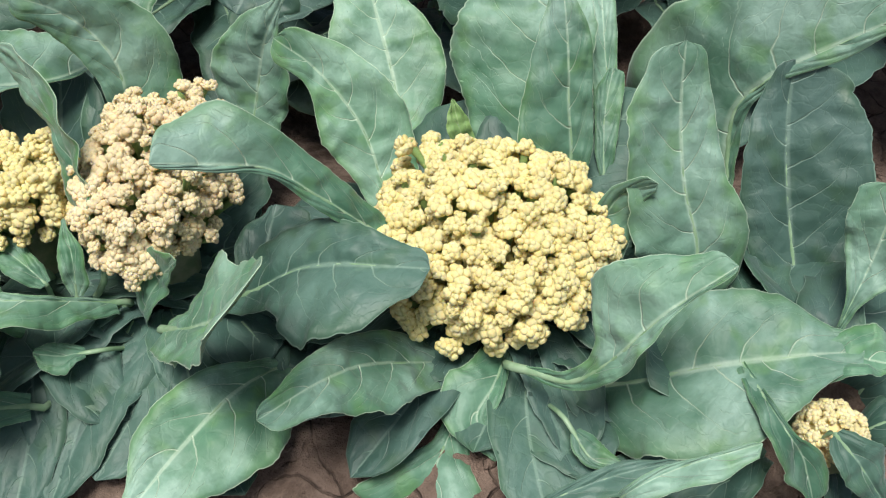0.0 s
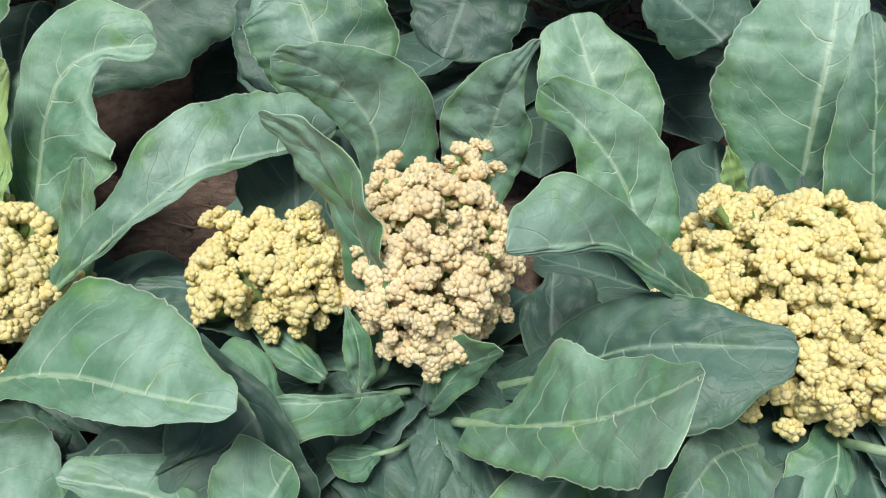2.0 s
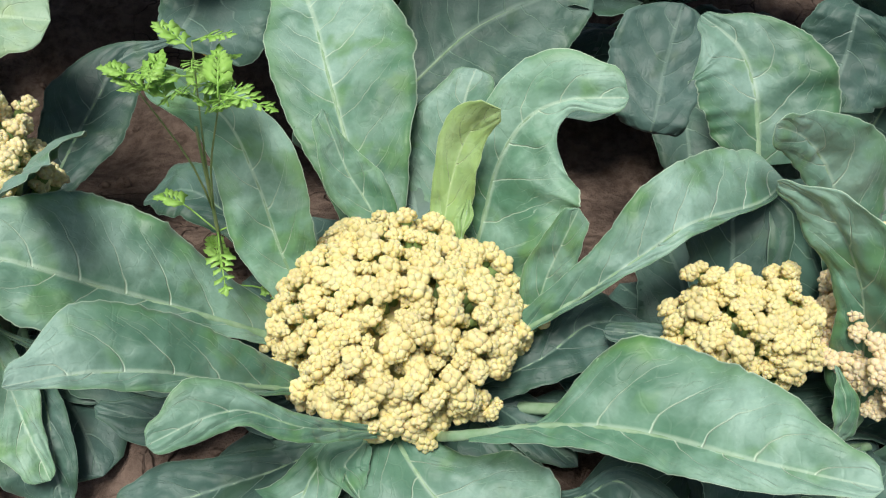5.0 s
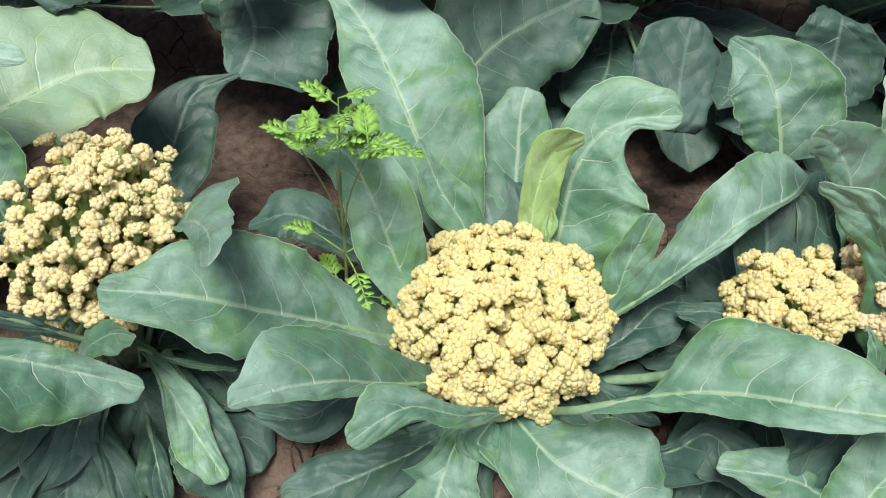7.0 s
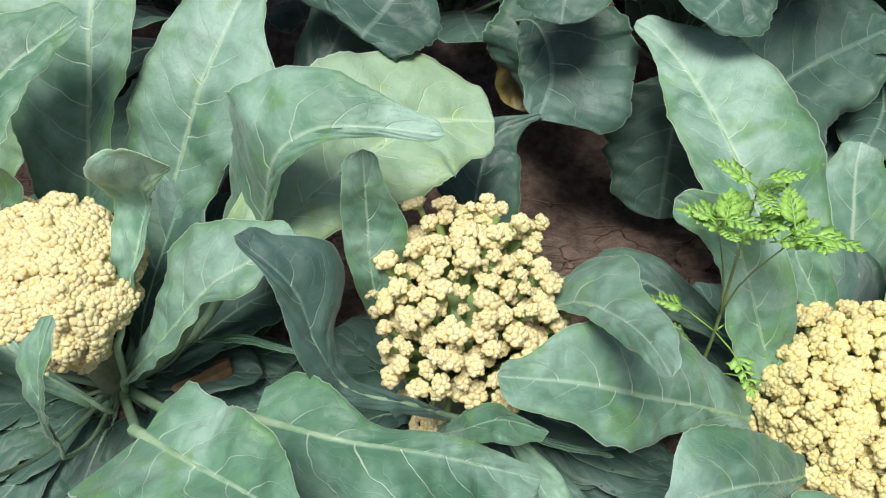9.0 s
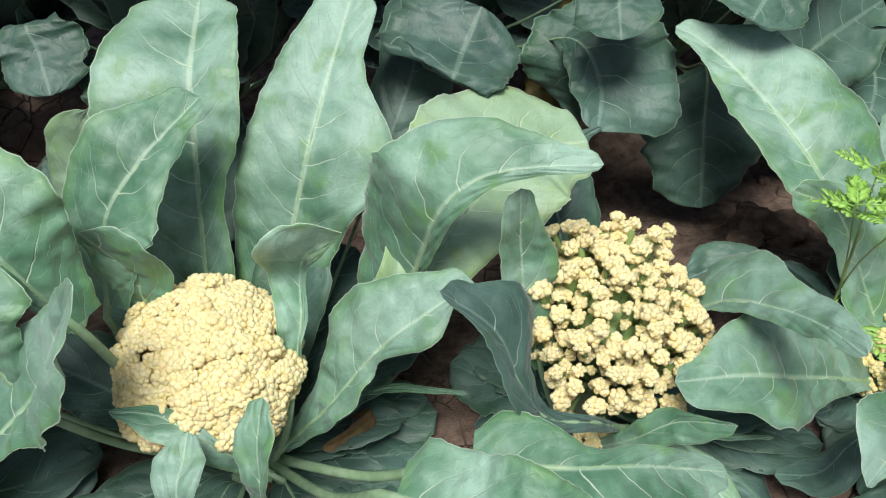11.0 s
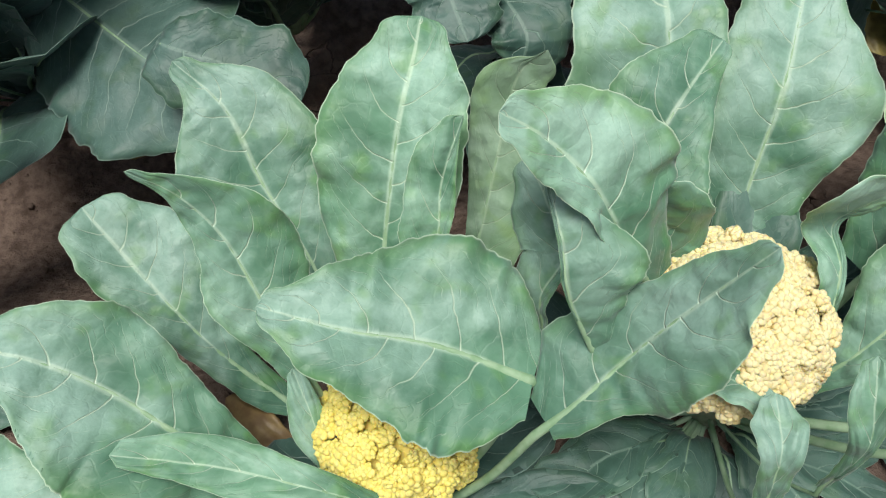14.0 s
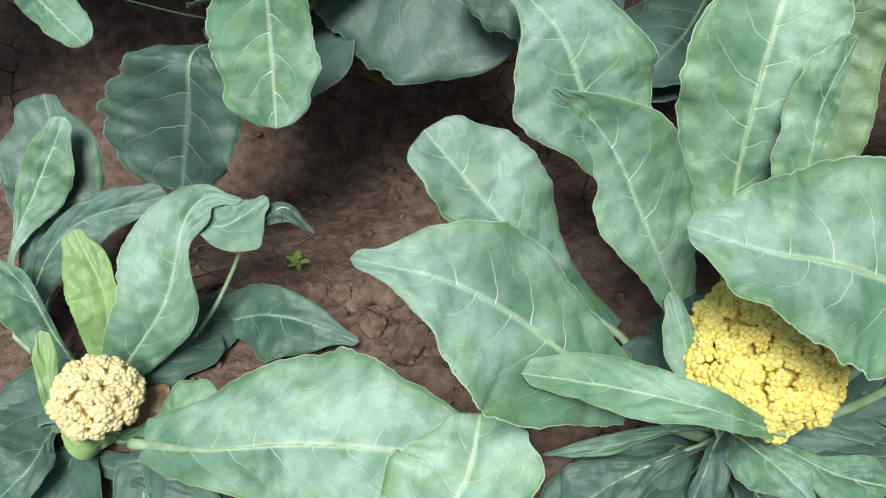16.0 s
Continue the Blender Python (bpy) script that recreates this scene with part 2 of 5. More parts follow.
def spline(points, n):
    """n + 1 places evenly along a smooth curve through the points."""
    p = [Vector(q) for q in points]
    p = [p[0] * 2 - p[1]] + p + [p[-1] * 2 - p[-2]]
    fine = []
    for i in range(1, len(p) - 2):
        a, b, c, d = p[i - 1], p[i], p[i + 1], p[i + 2]
        for k in range(16):
            t = k / 16
            fine.append(0.5 * ((2 * b) + (c - a) * t + (2 * a - 5 * b + 4 * c - d) * t * t + (3 * b - a - 3 * c + d) * t ** 3))
    fine.append(p[-2])
    run = [0.0]
    for a, b in zip(fine, fine[1:]):
        run.append(run[-1] + (b - a).length)
    out, j = [], 0
    for k in range(n + 1):
        s = run[-1] * k / n
        while j < len(run) - 2 and run[j + 1] < s:
            j += 1
        f = (s - run[j]) / max(run[j + 1] - run[j], 1e-9)
        out.append(fine[j].lerp(fine[j + 1], min(max(f, 0), 1)))
    return out, run[-1]


def tube(bm, places, radii, sides=7, flat=1.0, up=Vector((0, 0, 1))):
    rings = []
    for i, c in enumerate(places):
        t = (places[min(i + 1, len(places) - 1)] - places[max(i - 1, 0)]).normalized()
        a = t.cross(up)
        a = a.normalized() if a.length > 1e-4 else Vector((1, 0, 0))
        b = a.cross(t)
        rings.append([bm.verts.new(c + radii[i] * (a * math.cos(k * 2 * math.pi / sides) + b * flat * math.sin(k * 2 * math.pi / sides))) for k in range(sides)])
    for r, q in zip(rings, rings[1:]):
        for k in range(sides):
            bm.faces.new((r[k], r[(k + 1) % sides], q[(k + 1) % sides], q[k]))
    bm.faces.new(rings[0][::-1])
    bm.faces.new(rings[-1])


def outline(s, peak, blunt):
    """Half width of a blade at s from its foot (0) to its tip (1)."""
    if s < peak:
        return 0.10 + 0.90 * math.sin(0.5 * math.pi * s / peak) ** 0.8
    q = (s - peak) / (1 - peak)
    return max(0.0, 1 - q ** blunt) ** (1 / blunt)


def leaf(plant, rib, left, right, material=None, p=0.3, peak=0.5, blunt=2.2, bow=None, ruffle=1.0, fine=True):
    """One leaf: a midrib from the stem through the places of rib, and a blade that reaches left and right from it by these vectors at its widest."""
    material = material or LEAVES[0]
    stem = plant["stem"]
    seed = leaf.count * 7.13
    bow = 0.16 * noise.noise((seed, 3.1, 0.0)) - 0.06 if bow is None else bow
    leaf.count += 1
    root = Vector(stem)
    first = Vector(rib[0])
    root = root + Vector((first.x - root.x, first.y - root.y, 0)).normalized() * 0.022
    root.z = min(root.z, first.z - 0.01)
    mid = root.lerp(first, 0.5) + Vector((0, 0, -0.012))
    line, length = spline([root, mid] + list(rib), 48)
    reach = 0.0
    for a, b in zip(line, line[1:]):
        if (b - first).length < (a - first).length:
            reach += (b - a).length
    start = min(max(p * reach / length, 0.02), 0.8)
    wide = Vector(rib[1])
    k_wide = min(range(49), key=lambda k: (line[k] - wide).length)
    peak = min(max((k_wide / 48 - start) / (1 - start), 0.35), 0.66)
    left, right = Vector(left), Vector(right)
    # one frame carried along the midrib without twisting
    tang = [(line[min(k + 1, 48)] - line[max(k - 1, 0)]).normalized() for k in range(49)]
    turn = [None] * 49
    turn[k_wide] = Matrix.Identity(3)
    for k in range(k_wide + 1, 49):
        turn[k] = tang[k - 1].rotation_difference(tang[k]).to_matrix() @ turn[k - 1]
    for k in range(k_wide - 1, -1, -1):
        turn[k] = tang[k + 1].rotation_difference(tang[k]).to_matrix() @ turn[k + 1]
    cross = (right - left)
    face = tang[k_wide].cross(cross).normalized()
    if face.z < 0 and abs(face.z) > 0.05:
        face = -face
    rows, cols = (72, 8) if fine else (20, 5)
    bm = bmesh.new()
    uvs = bm.loops.layers.uv.new("UVMap")
    top, low = {}, {}
    where, place, facing, heading = {}, {}, [], []
    for i in range(rows + 1):
        s = i / rows
        at = (start + (1 - start) * s) * 48
        k = min(int(at), 47)
        base = line[k].lerp(line[k + 1], at - k)
        spin = turn[min(k + 1, 48) if at - k > 0.5 else k]
        normal = spin @ face
        wide_here = outline(s, peak, blunt)
        for sign, arm in ((-1, left), (1, right)):
            size = arm.length
            d = spin @ arm.normalized()
            for j in range(0 if sign > 0 else 1, cols + 1):
                u = j / cols
                edge = 1.05 + 0.15 * ruffle * noise.noise((s * 9 + seed, sign * 3.0, 0.5)) + 0.17 * noise.noise((s * 2.6 + seed, sign * 5.0, 1.5))
                edge += 0.022 * noise.noise((s * 61 + seed, sign * 7.0, 6.5)) + 0.06 * ruffle * noise.noise((s * 27 + seed, sign * 7.0, 2.5))
                r = size * wide_here * u * edge
                lift = bow * size * u * u * wide_here
                ripple = ruffle * u * u * size * (0.015 * math.sin(s * 17 + seed + sign) + 0.30 * noise.noise((s * 4 + seed, sign * 2.0, 7.7)) + 0.12 * noise.noise((s * 11 + seed, sign * 2.0, 2.2)))
                pucker = 0.075 * size * noise.noise((s * 10 + seed, u * sign * 5, 3.3)) * min(1, u * 4)
                pos = base + d * r + normal * (lift + (ripple + pucker) * min(1.0, wide_here * 1.5))
                pos += normal * 0.003 * u * (1 - u)
                place[i, sign * j] = pos
        facing.append(normal)
        heading.append(tang[min(k, 48)])
    # ease out the places where the blade would fold back on itself in a tight bend
    for j in range(-cols, cols + 1):
        for sweep in range(14):
            bad = {i for i in range(1, rows) if (place[i + 1, j] - place[i, j]).dot(heading[i]) < 0.35 * (1 - start) * length / rows}
            if not bad:
                break
            wide_bad = {i + d for i in bad for d in (-2, -1, 0, 1, 2) if 0 < i + d < rows}
            fresh = {i: (place[i - 1, j] + place[i, j] + place[i + 1, j]) / 3 for i in wide_bad}
            for i, q in fresh.items():
                place[i, j] = q
    for (i, j), pos in place.items():
        top[i, j] = bm.verts.new(pos)
        low[i, j] = bm.verts.new(pos - facing[i] * (0.0009 if abs(j) < cols else 0.0005))
        where[top[i, j]] = where[low[i, j]] = (0.5 + 0.5 * j / cols, i / rows * (1 - start) * length / 0.26)
    for i in range(rows):
        for j in range(-cols, cols):
            f = bm.faces.new((top[i, j], top[i, j + 1], top[i + 1, j + 1], top[i + 1, j]))
            g = bm.faces.new((low[i + 1, j], low[i + 1, j + 1], low[i, j + 1], low[i, j]))
    for i in range(rows):
        for j, flip in ((-cols, 1), (cols, 0)):
            q = (top[i, j], low[i, j], low[i + 1, j], top[i + 1, j])
            bm.faces.new(q if flip == 0 else q[::-1])
    for f in bm.faces:
        for lp in f.loops:
            lp[uvs].uv = where[lp.vert]
    bmesh.ops.recalc_face_normals(bm, faces=bm.faces)
    blade = part("leaf", bm, material, plant)
    size = max(left.length, right.length)
    thick = min(0.0088, 0.0022 + size * 0.060)
    bm = bmesh.new()
    keep = line[:46]
    tube(bm, [q - (turn[k] @ face) * 0.0012 for k, q in enumerate(keep)], [thick * (1.0 - 0.90 * (k / 48) ** 0.55) for k in range(len(keep))], 8, 0.7, up=face)
    part("midrib", bm, RIB, blade, "pale green midrib and leaf stalk")
    return blade


leaf.count = 1


def carried(line, face):
    """Tangents and normals along a midrib: the normal is face at its middle, carried along without twisting."""
    n = len(line) - 1
    tang = [(line[min(k + 1, n)] - line[max(k - 1, 0)]).normalized() for k in range(n + 1)]
    norm = [None] * (n + 1)
    face = Vector(face)
    norm[n // 2] = (face - tang[n // 2] * face.dot(tang[n // 2])).normalized()
    for k in range(n // 2 + 1, n + 1):
        norm[k] = tang[k - 1].rotation_difference(tang[k]).to_matrix() @ norm[k - 1]
    for k in range(n // 2 - 1, -1, -1):
        norm[k] = tang[k + 1].rotation_difference(tang[k]).to_matrix() @ norm[k + 1]
    return tang, norm


STATIONS = (0.0, 0.08, 0.20, 0.40, 0.60, 0.80, 0.94)


def half_width(widths, s):
    """Half width of a blade at s, through the widths at the stations, with a rounded tip."""
    if s >= STATIONS[-1]:
        return widths[-1] * math.sqrt(max(0.0, 1 - ((s - STATIONS[-1]) / (1 - STATIONS[-1])) ** 2))
    k = max(i for i in range(6) if STATIONS[i] <= s)
    q = (s - STATIONS[k]) / (STATIONS[k + 1] - STATIONS[k])
    a, b, c, d = widths[max(k - 1, 0)], widths[k], widths[k + 1], widths[min(k + 2, 6)]
    w = 0.5 * (2 * b + (c - a) * q + (2 * a - 5 * b + 4 * c - d) * q * q + (3 * b - a - 3 * c + d) * q ** 3)
    return max(w, 0.6 * min(b, c))


def blade(plant, rib, face, left, right, fold=(12, 12), material=None, ruffle=1.0):
    """One shaped leaf: its midrib from the blade's foot to the tip, the way it faces, and the half widths left and right of the midrib
    at the stations. fold: degrees by which each half is raised. A stalk joins the foot to the plant's stem."""
    material = material or LEAVES[0]
    seed = leaf.count * 7.13
    leaf.count += 1
    line, length = spline(rib, 48)
    tang, norm = carried(line, face)
    size = max(max(left), max(right))
    rows, cols = (72, 9) if size > 0.035 else (34, 6)
    bow = 0.20 * noise.noise((seed, 3.1, 0.0)) - 0.05
    bm = bmesh.new()
    uvs = bm.loops.layers.uv.new("UVMap")
    top, low, where, place, facing = {}, {}, {}, {}, []
    for i in range(rows + 1):
        s = i / rows
        k = min(int(s * 48), 47)
        f = s * 48 - k
        base, t, n = line[k].lerp(line[k + 1], f), tang[k].lerp(tang[k + 1], f).normalized(), norm[k].lerp(norm[k + 1], f).normalized()
        across = n.cross(t)
        facing.append(n)
        ends = min(1.0, s * 6, (1 - s) * 6)
        for sign, widths, angle in ((1, left, fold[0]), (-1, right, fold[1])):
            w = half_width(widths, s)
            a = radians(angle)
            way = across * sign * math.cos(a) + n * math.sin(a)
            out = n * math.cos(a) - across * sign * math.sin(a)
            edge = 1 + 0.030 * noise.noise((s * 13 + seed, sign * 3.0, 0.5)) + ruffle * 0.030 * noise.noise((s * 34 + seed, sign * 7.0, 2.5)) + 0.022 * noise.noise((s * 75 + seed, sign * 7.0, 6.5))
            lobe = ruffle * (0.26 * noise.noise((s * 4.5 + seed, sign * 2.0, 7.7)) + 0.15 * noise.noise((s * 12 + seed, sign * 2.0, 2.2)))
            for j in range(0 if sign > 0 else 1, cols + 1):
                u = j / cols
                # edges droop or rise, ripple, and the blade puffs up between the veins
                lift = bow * w * u * u + lobe * w * ends * u ** 2.2
                lift += 0.10 * w * ends * u * (1.15 - u) * 2
                lift += min(1, u * 4) * 0.0055 * ends * noise.noise((s * length * 42 + seed, u * w * 42 * sign, 3.3)) + 0.0022 * ends * noise.noise((s * length * 95 + seed, u * w * 95 * sign, 1.3))
                place[i, sign * j] = base + way * w * u * (edge if j == cols else 1 + (edge - 1) * u) + out * lift
    for (i, j), pos in place.items():
        top[i, j] = bm.verts.new(pos)
        low[i, j] = bm.verts.new(pos - facing[i] * (0.0010 if abs(j) < cols else 0.0005))
        where[top[i, j]] = where[low[i, j]] = (0.5 + 0.5 * j / cols, i / rows * length / 0.26)
    for i in range(rows):
        for j in range(-cols, cols):
            bm.faces.new((top[i, j], top[i, j + 1], top[i + 1, j + 1], top[i + 1, j]))
            bm.faces.new((low[i + 1, j], low[i + 1, j + 1], low[i, j + 1], low[i, j]))
    for i in range(rows):
        for j, flip in ((-cols, 1), (cols, 0)):
            q = (top[i, j], low[i, j], low[i + 1, j], top[i + 1, j])
            bm.faces.new(q if flip == 0 else q[::-1])
    for f in bm.faces:
        for lp in f.loops:
            lp[uvs].uv = where[lp.vert]
    bmesh.ops.recalc_face_normals(bm, faces=bm.faces)
    sheet = part("leaf", bm, material, plant)
    # stalk and midrib in one tapering piece
    stem, foot = Vector(plant["stem"]), line[0]
    root = stem + Vector((foot.x - stem.x, foot.y - stem.y, 0)).normalized() * 0.018
    root.z = min(root.z, foot.z + 0.02)
    back = foot - tang[0] * min(0.02, (foot - root).length * 0.2)
    if (foot - root).dot(tang[0]) < 0:
        back = foot - norm[0] * 0.012
    stalk, _ = spline([root, root.lerp(back, 0.6) + Vector((0, 0, -0.10 * (foot - root).length)), back, foot], 14)
    thick = min(0.0070, 0.0018 + size * 0.046)
    keep = stalk[:-1] + [q - norm[k] * 0.0010 for k, q in enumerate(line[:46])]
    radii = [thick * (1.15 - 0.15 * k / 14) for k in range(14)] + [max(thick * (1.0 - 0.97 * (k / 46) ** 0.6), 0.0004) for k in range(46)]
    bm = bmesh.new()
    tube(bm, keep, radii, 8, 0.75, up=norm[0])
    part("midrib", bm, RIB, sheet, "pale green midrib and leaf stalk")
    return sheet


def lobe_mesh(name, material, seed, lobes):
    """A floret head: a dome of small round buds."""
    rnd = random.Random(seed)
    bm = bmesh.new()
    bmesh.ops.create_icosphere(bm, subdivisions=2, radius=0.72, matrix=Matrix.Translation((0, 0, -0.08)) @ Matrix.Diagonal((1, 1, 0.8, 1)))
    for k in range(lobes):
        a, h = k * 2.39996 + rnd.uniform(-0.25, 0.25), 1 - (k + 0.35) / lobes * 1.15
        r = math.sqrt(max(0.0, 1 - h * h))
        c = Vector((r * math.cos(a), r * math.sin(a), h * 0.76)) * 0.68 * rnd.uniform(0.90, 1.12)
        made = bmesh.ops.create_icosphere(bm, subdivisions=2, radius=rnd.uniform(0.27, 0.38), matrix=Matrix.Translation(c))
        for v in made["verts"]:
            v.co = c + (v.co - c) * (1 + 0.26 * noise.noise(v.co * 7 + Vector((seed, 0, 0))))
    me = bpy.data.meshes.new(name)
    bm.to_mesh(me)
    bm.free()
    me.shade_smooth()
    me.materials.append(material)
    return me


def stalk_mesh(name):
    bm = bmesh.new()
    tube(bm, [Vector((0, 0, -1)), Vector((0.02, 0, -0.6)), Vector((0.0, 0.01, -0.25)), Vector((0, 0, -0.04))], [1.0, 0.8, 0.75, 1.1], 7, up=Vector((1, 0, 0)))
    me = bpy.data.meshes.new(name)
    bm.to_mesh(me)
    bm.free()
    me.shade_smooth()
    me.materials.append(STALK)
    return me


HEADS = {m.name: [lobe_mesh("floret", m, s, 12 + s % 4) for s in range(6)] for m in (CREAM, BEIGE, PALE, YELLOW)}
STALKS = stalk_mesh("stalk")


def curd(plant, centre, radii, count, size, material, loose, lean=(0, 0, 1), seed=1, knobs=(), spires=0):
    """A head of florets on a dome. loose: 0 is a closed curd, 1 has bolted, with long stalks between the florets. knobs: side lumps (place, radius, count). spires: florets that have shot up on long stalks at the back."""
    rnd = random.Random(seed)
    centre, axis = Vector(centre), Vector(lean).normalized()
    tilt = Vector((0, 0, 1)).rotation_difference(axis).to_matrix()
    foot = Vector(plant["stem"])
    bm = bmesh.new()
    bmesh.ops.create_icosphere(bm, subdivisions=4, radius=1.0)
    for v in bm.verts:
        k = 0.80 - 0.30 * min(loose, 0.9)
        lump = 1 + 0.10 * noise.noise(v.co * 4 + Vector((seed, 0, 0))) + 0.04 * noise.noise(v.co * 14 + Vector((seed, 0, 0)))
        v.co = Vector((v.co.x * radii[0] * k, v.co.y * radii[1] * k, (v.co.z if v.co.z > 0 else v.co.z * 0.6) * radii[2] * (k - 0.10 * loose))) * lump
        v.co = tilt @ v.co + centre
    core = part("curd", bm, STALK if loose > 0.65 else material, plant)

    def floret(place, way, scale):
        bud = new("floret", rnd.choice(HEADS[material.name]))
        bud.parent = core
        bud.matrix_basis = Matrix.LocRotScale(place, way.to_track_quat("Z", "Y") @ Euler((0, 0, rnd.uniform(0, 6.3))).to_quaternion(), (scale, scale * rnd.uniform(0.8, 1.15), scale * rnd.uniform(0.75, 1.05)))

    for k in range(count):
        q = (k + 0.5) / count
        a = k * 2.39996 + rnd.uniform(-0.3, 0.3) * (0.2 + loose)
        h = max(-1.0, min(1.0, 1 - q * 1.15 + rnd.uniform(-0.09, 0.09) * loose))
        r = math.sqrt(max(0.0, 1 - h * h))
        swell = (0.06 + 0.16 * min(loose, 0.6)) * noise.noise((r * math.cos(a) * 2.3 + seed, r * math.sin(a) * 2.3, h * 2.3))
        far = 1 + swell + (0.13 * noise.noise((r * math.cos(a) * 5 + seed, r * math.sin(a) * 5, h * 5)) if loose < 0.2 else 0.0) + loose * rnd.uniform(-0.11, 0.10) + rnd.uniform(-0.045, 0.045)
        if loose > 0.2 and h > 0.5 and rnd.random() < 0.16 * loose:
            far += rnd.uniform(0.04, 0.16)
        out = Vector((r * math.cos(a) * radii[0], r * math.sin(a) * radii[1], h * radii[2])) * far
        way = (tilt @ Vector((out.x / radii[0] ** 2, out.y / radii[1] ** 2, out.z / radii[2] ** 2))).normalized()
        way = (way * 0.6 + Vector((0, 0, 0.85 * loose))).normalized()
        place = centre + tilt @ out
        s = size * (rnd.uniform(0.80, 1.45) if loose > 0.2 else rnd.uniform(0.78, 1.2))
        floret(place, way, s)
        if loose > 0.2:
            base = centre - axis * radii[2] * (0.9 + 0.3 * loose)
            run = place - base
            grow = (run.normalized() + way * 0.5 * loose).normalized()
            thick = s * rnd.uniform(0.38, 0.56)
            st = new("stalk", STALKS)
            st.parent = core
            st.matrix_basis = Matrix.LocRotScale(place - way * s * 0.25, grow.to_track_quat("Z", "Y"), (thick, thick, min(run.length, 0.09)))
    for k in range(spires):
        spot = centre + Vector((rnd.uniform(-0.75, 0.75) * radii[0], rnd.uniform(0.15, 0.8) * radii[1], radii[2] * rnd.uniform(0.70, 1.00) + 0.008))
        lead = (Vector((spot.x - centre.x, (spot.y - centre.y) * 0.6, 0.12))).normalized()
        grown = size * rnd.uniform(0.9, 1.25)
        for b in range(3):
            floret(spot + Vector((rnd.uniform(-1, 1), rnd.uniform(-1, 1), rnd.uniform(-0.8, 0.4))) * grown * 0.75, lead, grown * rnd.uniform(0.7, 1.0))
        st = new("stalk", STALKS)
        st.parent = core
        st.matrix_basis = Matrix.LocRotScale(spot, lead.to_track_quat("Z", "Y"), (grown * 0.42, grown * 0.42, 0.08))
    # a second layer, deeper in, shows between the outer ones
    for k in range(int(count * 0.5) if loose > 0.2 else 0):
        q = (k + 0.5) / (count * 0.5)
        a, h = k * 2.39996 + 1.0, 1 - q * 0.95
        r = math.sqrt(1 - h * h)
        out = Vector((r * math.cos(a) * radii[0], r * math.sin(a) * radii[1], h * radii[2])) * (rnd.uniform(0.86, 0.94) - 0.10 * loose)
        floret(centre + tilt @ out, (tilt @ out).normalized(), size * rnd.uniform(0.7, 1.1))
    for spot, radius, many in knobs:
        spot = Vector(spot)
        for k in range(many):
            q = (k + 0.5) / many
            a, h = k * 2.39996, 1 - q * 1.5
            r = math.sqrt(1 - h * h)
            way = Vector((r * math.cos(a), r * math.sin(a) - 0.1, h + 0.1)).normalized()
            floret(spot + way * radius * rnd.uniform(0.85, 1.05), way, size * rnd.uniform(0.8, 1.15))
        st = new("stalk", STALKS)
        st.parent = core
        run = spot - (centre - axis * radii[2] * 0.6)
        st.matrix_basis = Matrix.LocRotScale(spot, run.to_track_quat("Z", "Y"), (radius * 0.45, radius * 0.45, run.length))
    bm = bmesh.new()
    low = Vector((foot.x, foot.y, ground_height(foot.x, foot.y) - 0.03))
    tube(bm, [low, foot.lerp(low, 0.5), foot, centre - axis * radii[2] * 0.2], [0.020, 0.021, 0.024, 0.034], 10, up=Vector((1, 0, 0)))
    part("stem", bm, STEM, plant)
    return core


def cauliflower(stem, label):
    plant = new("cauliflower_plant")
    plant["stem"] = stem
    return tagged(plant, label, "cauliflower", "cauliflowers in the row")


def sprout(plant, rnd, azimuth, rise, length, width, material=None, sag=1.0):
    """A leaf that grows from the stem at random: azimuth and rise in degrees, with a drooping tip."""
    stem = Vector(plant["stem"])
    a, e = radians(azimuth), radians(rise)
    out = Vector((math.cos(a), math.sin(a), 0))
    across = Vector((-math.sin(a), math.cos(a), 0))
    droop = rnd.uniform(0.10, 0.5) * length * sag
    rib = []
    for q in (0.34, 0.68, 1.0):
        rib.append(stem + out * (length * q * math.cos(e)) + Vector((0, 0, length * q * math.sin(e) - droop * q * q * math.cos(e))) + across * length * 0.08 * math.sin(q * 3) * rnd.uniform(-1, 1))
    for q in rib:
        q.z = max(q.z, ground_height(q.x, q.y) + 0.03)
    up = Vector((0, 0, rnd.uniform(-0.2, 0.5)))
    leaf(plant, rib, (across + up).normalized() * width, (up - across).normalized() * width, material=material, bow=rnd.uniform(-0.25, 0.1), fine=False)


# ---- the plants of the front row ----


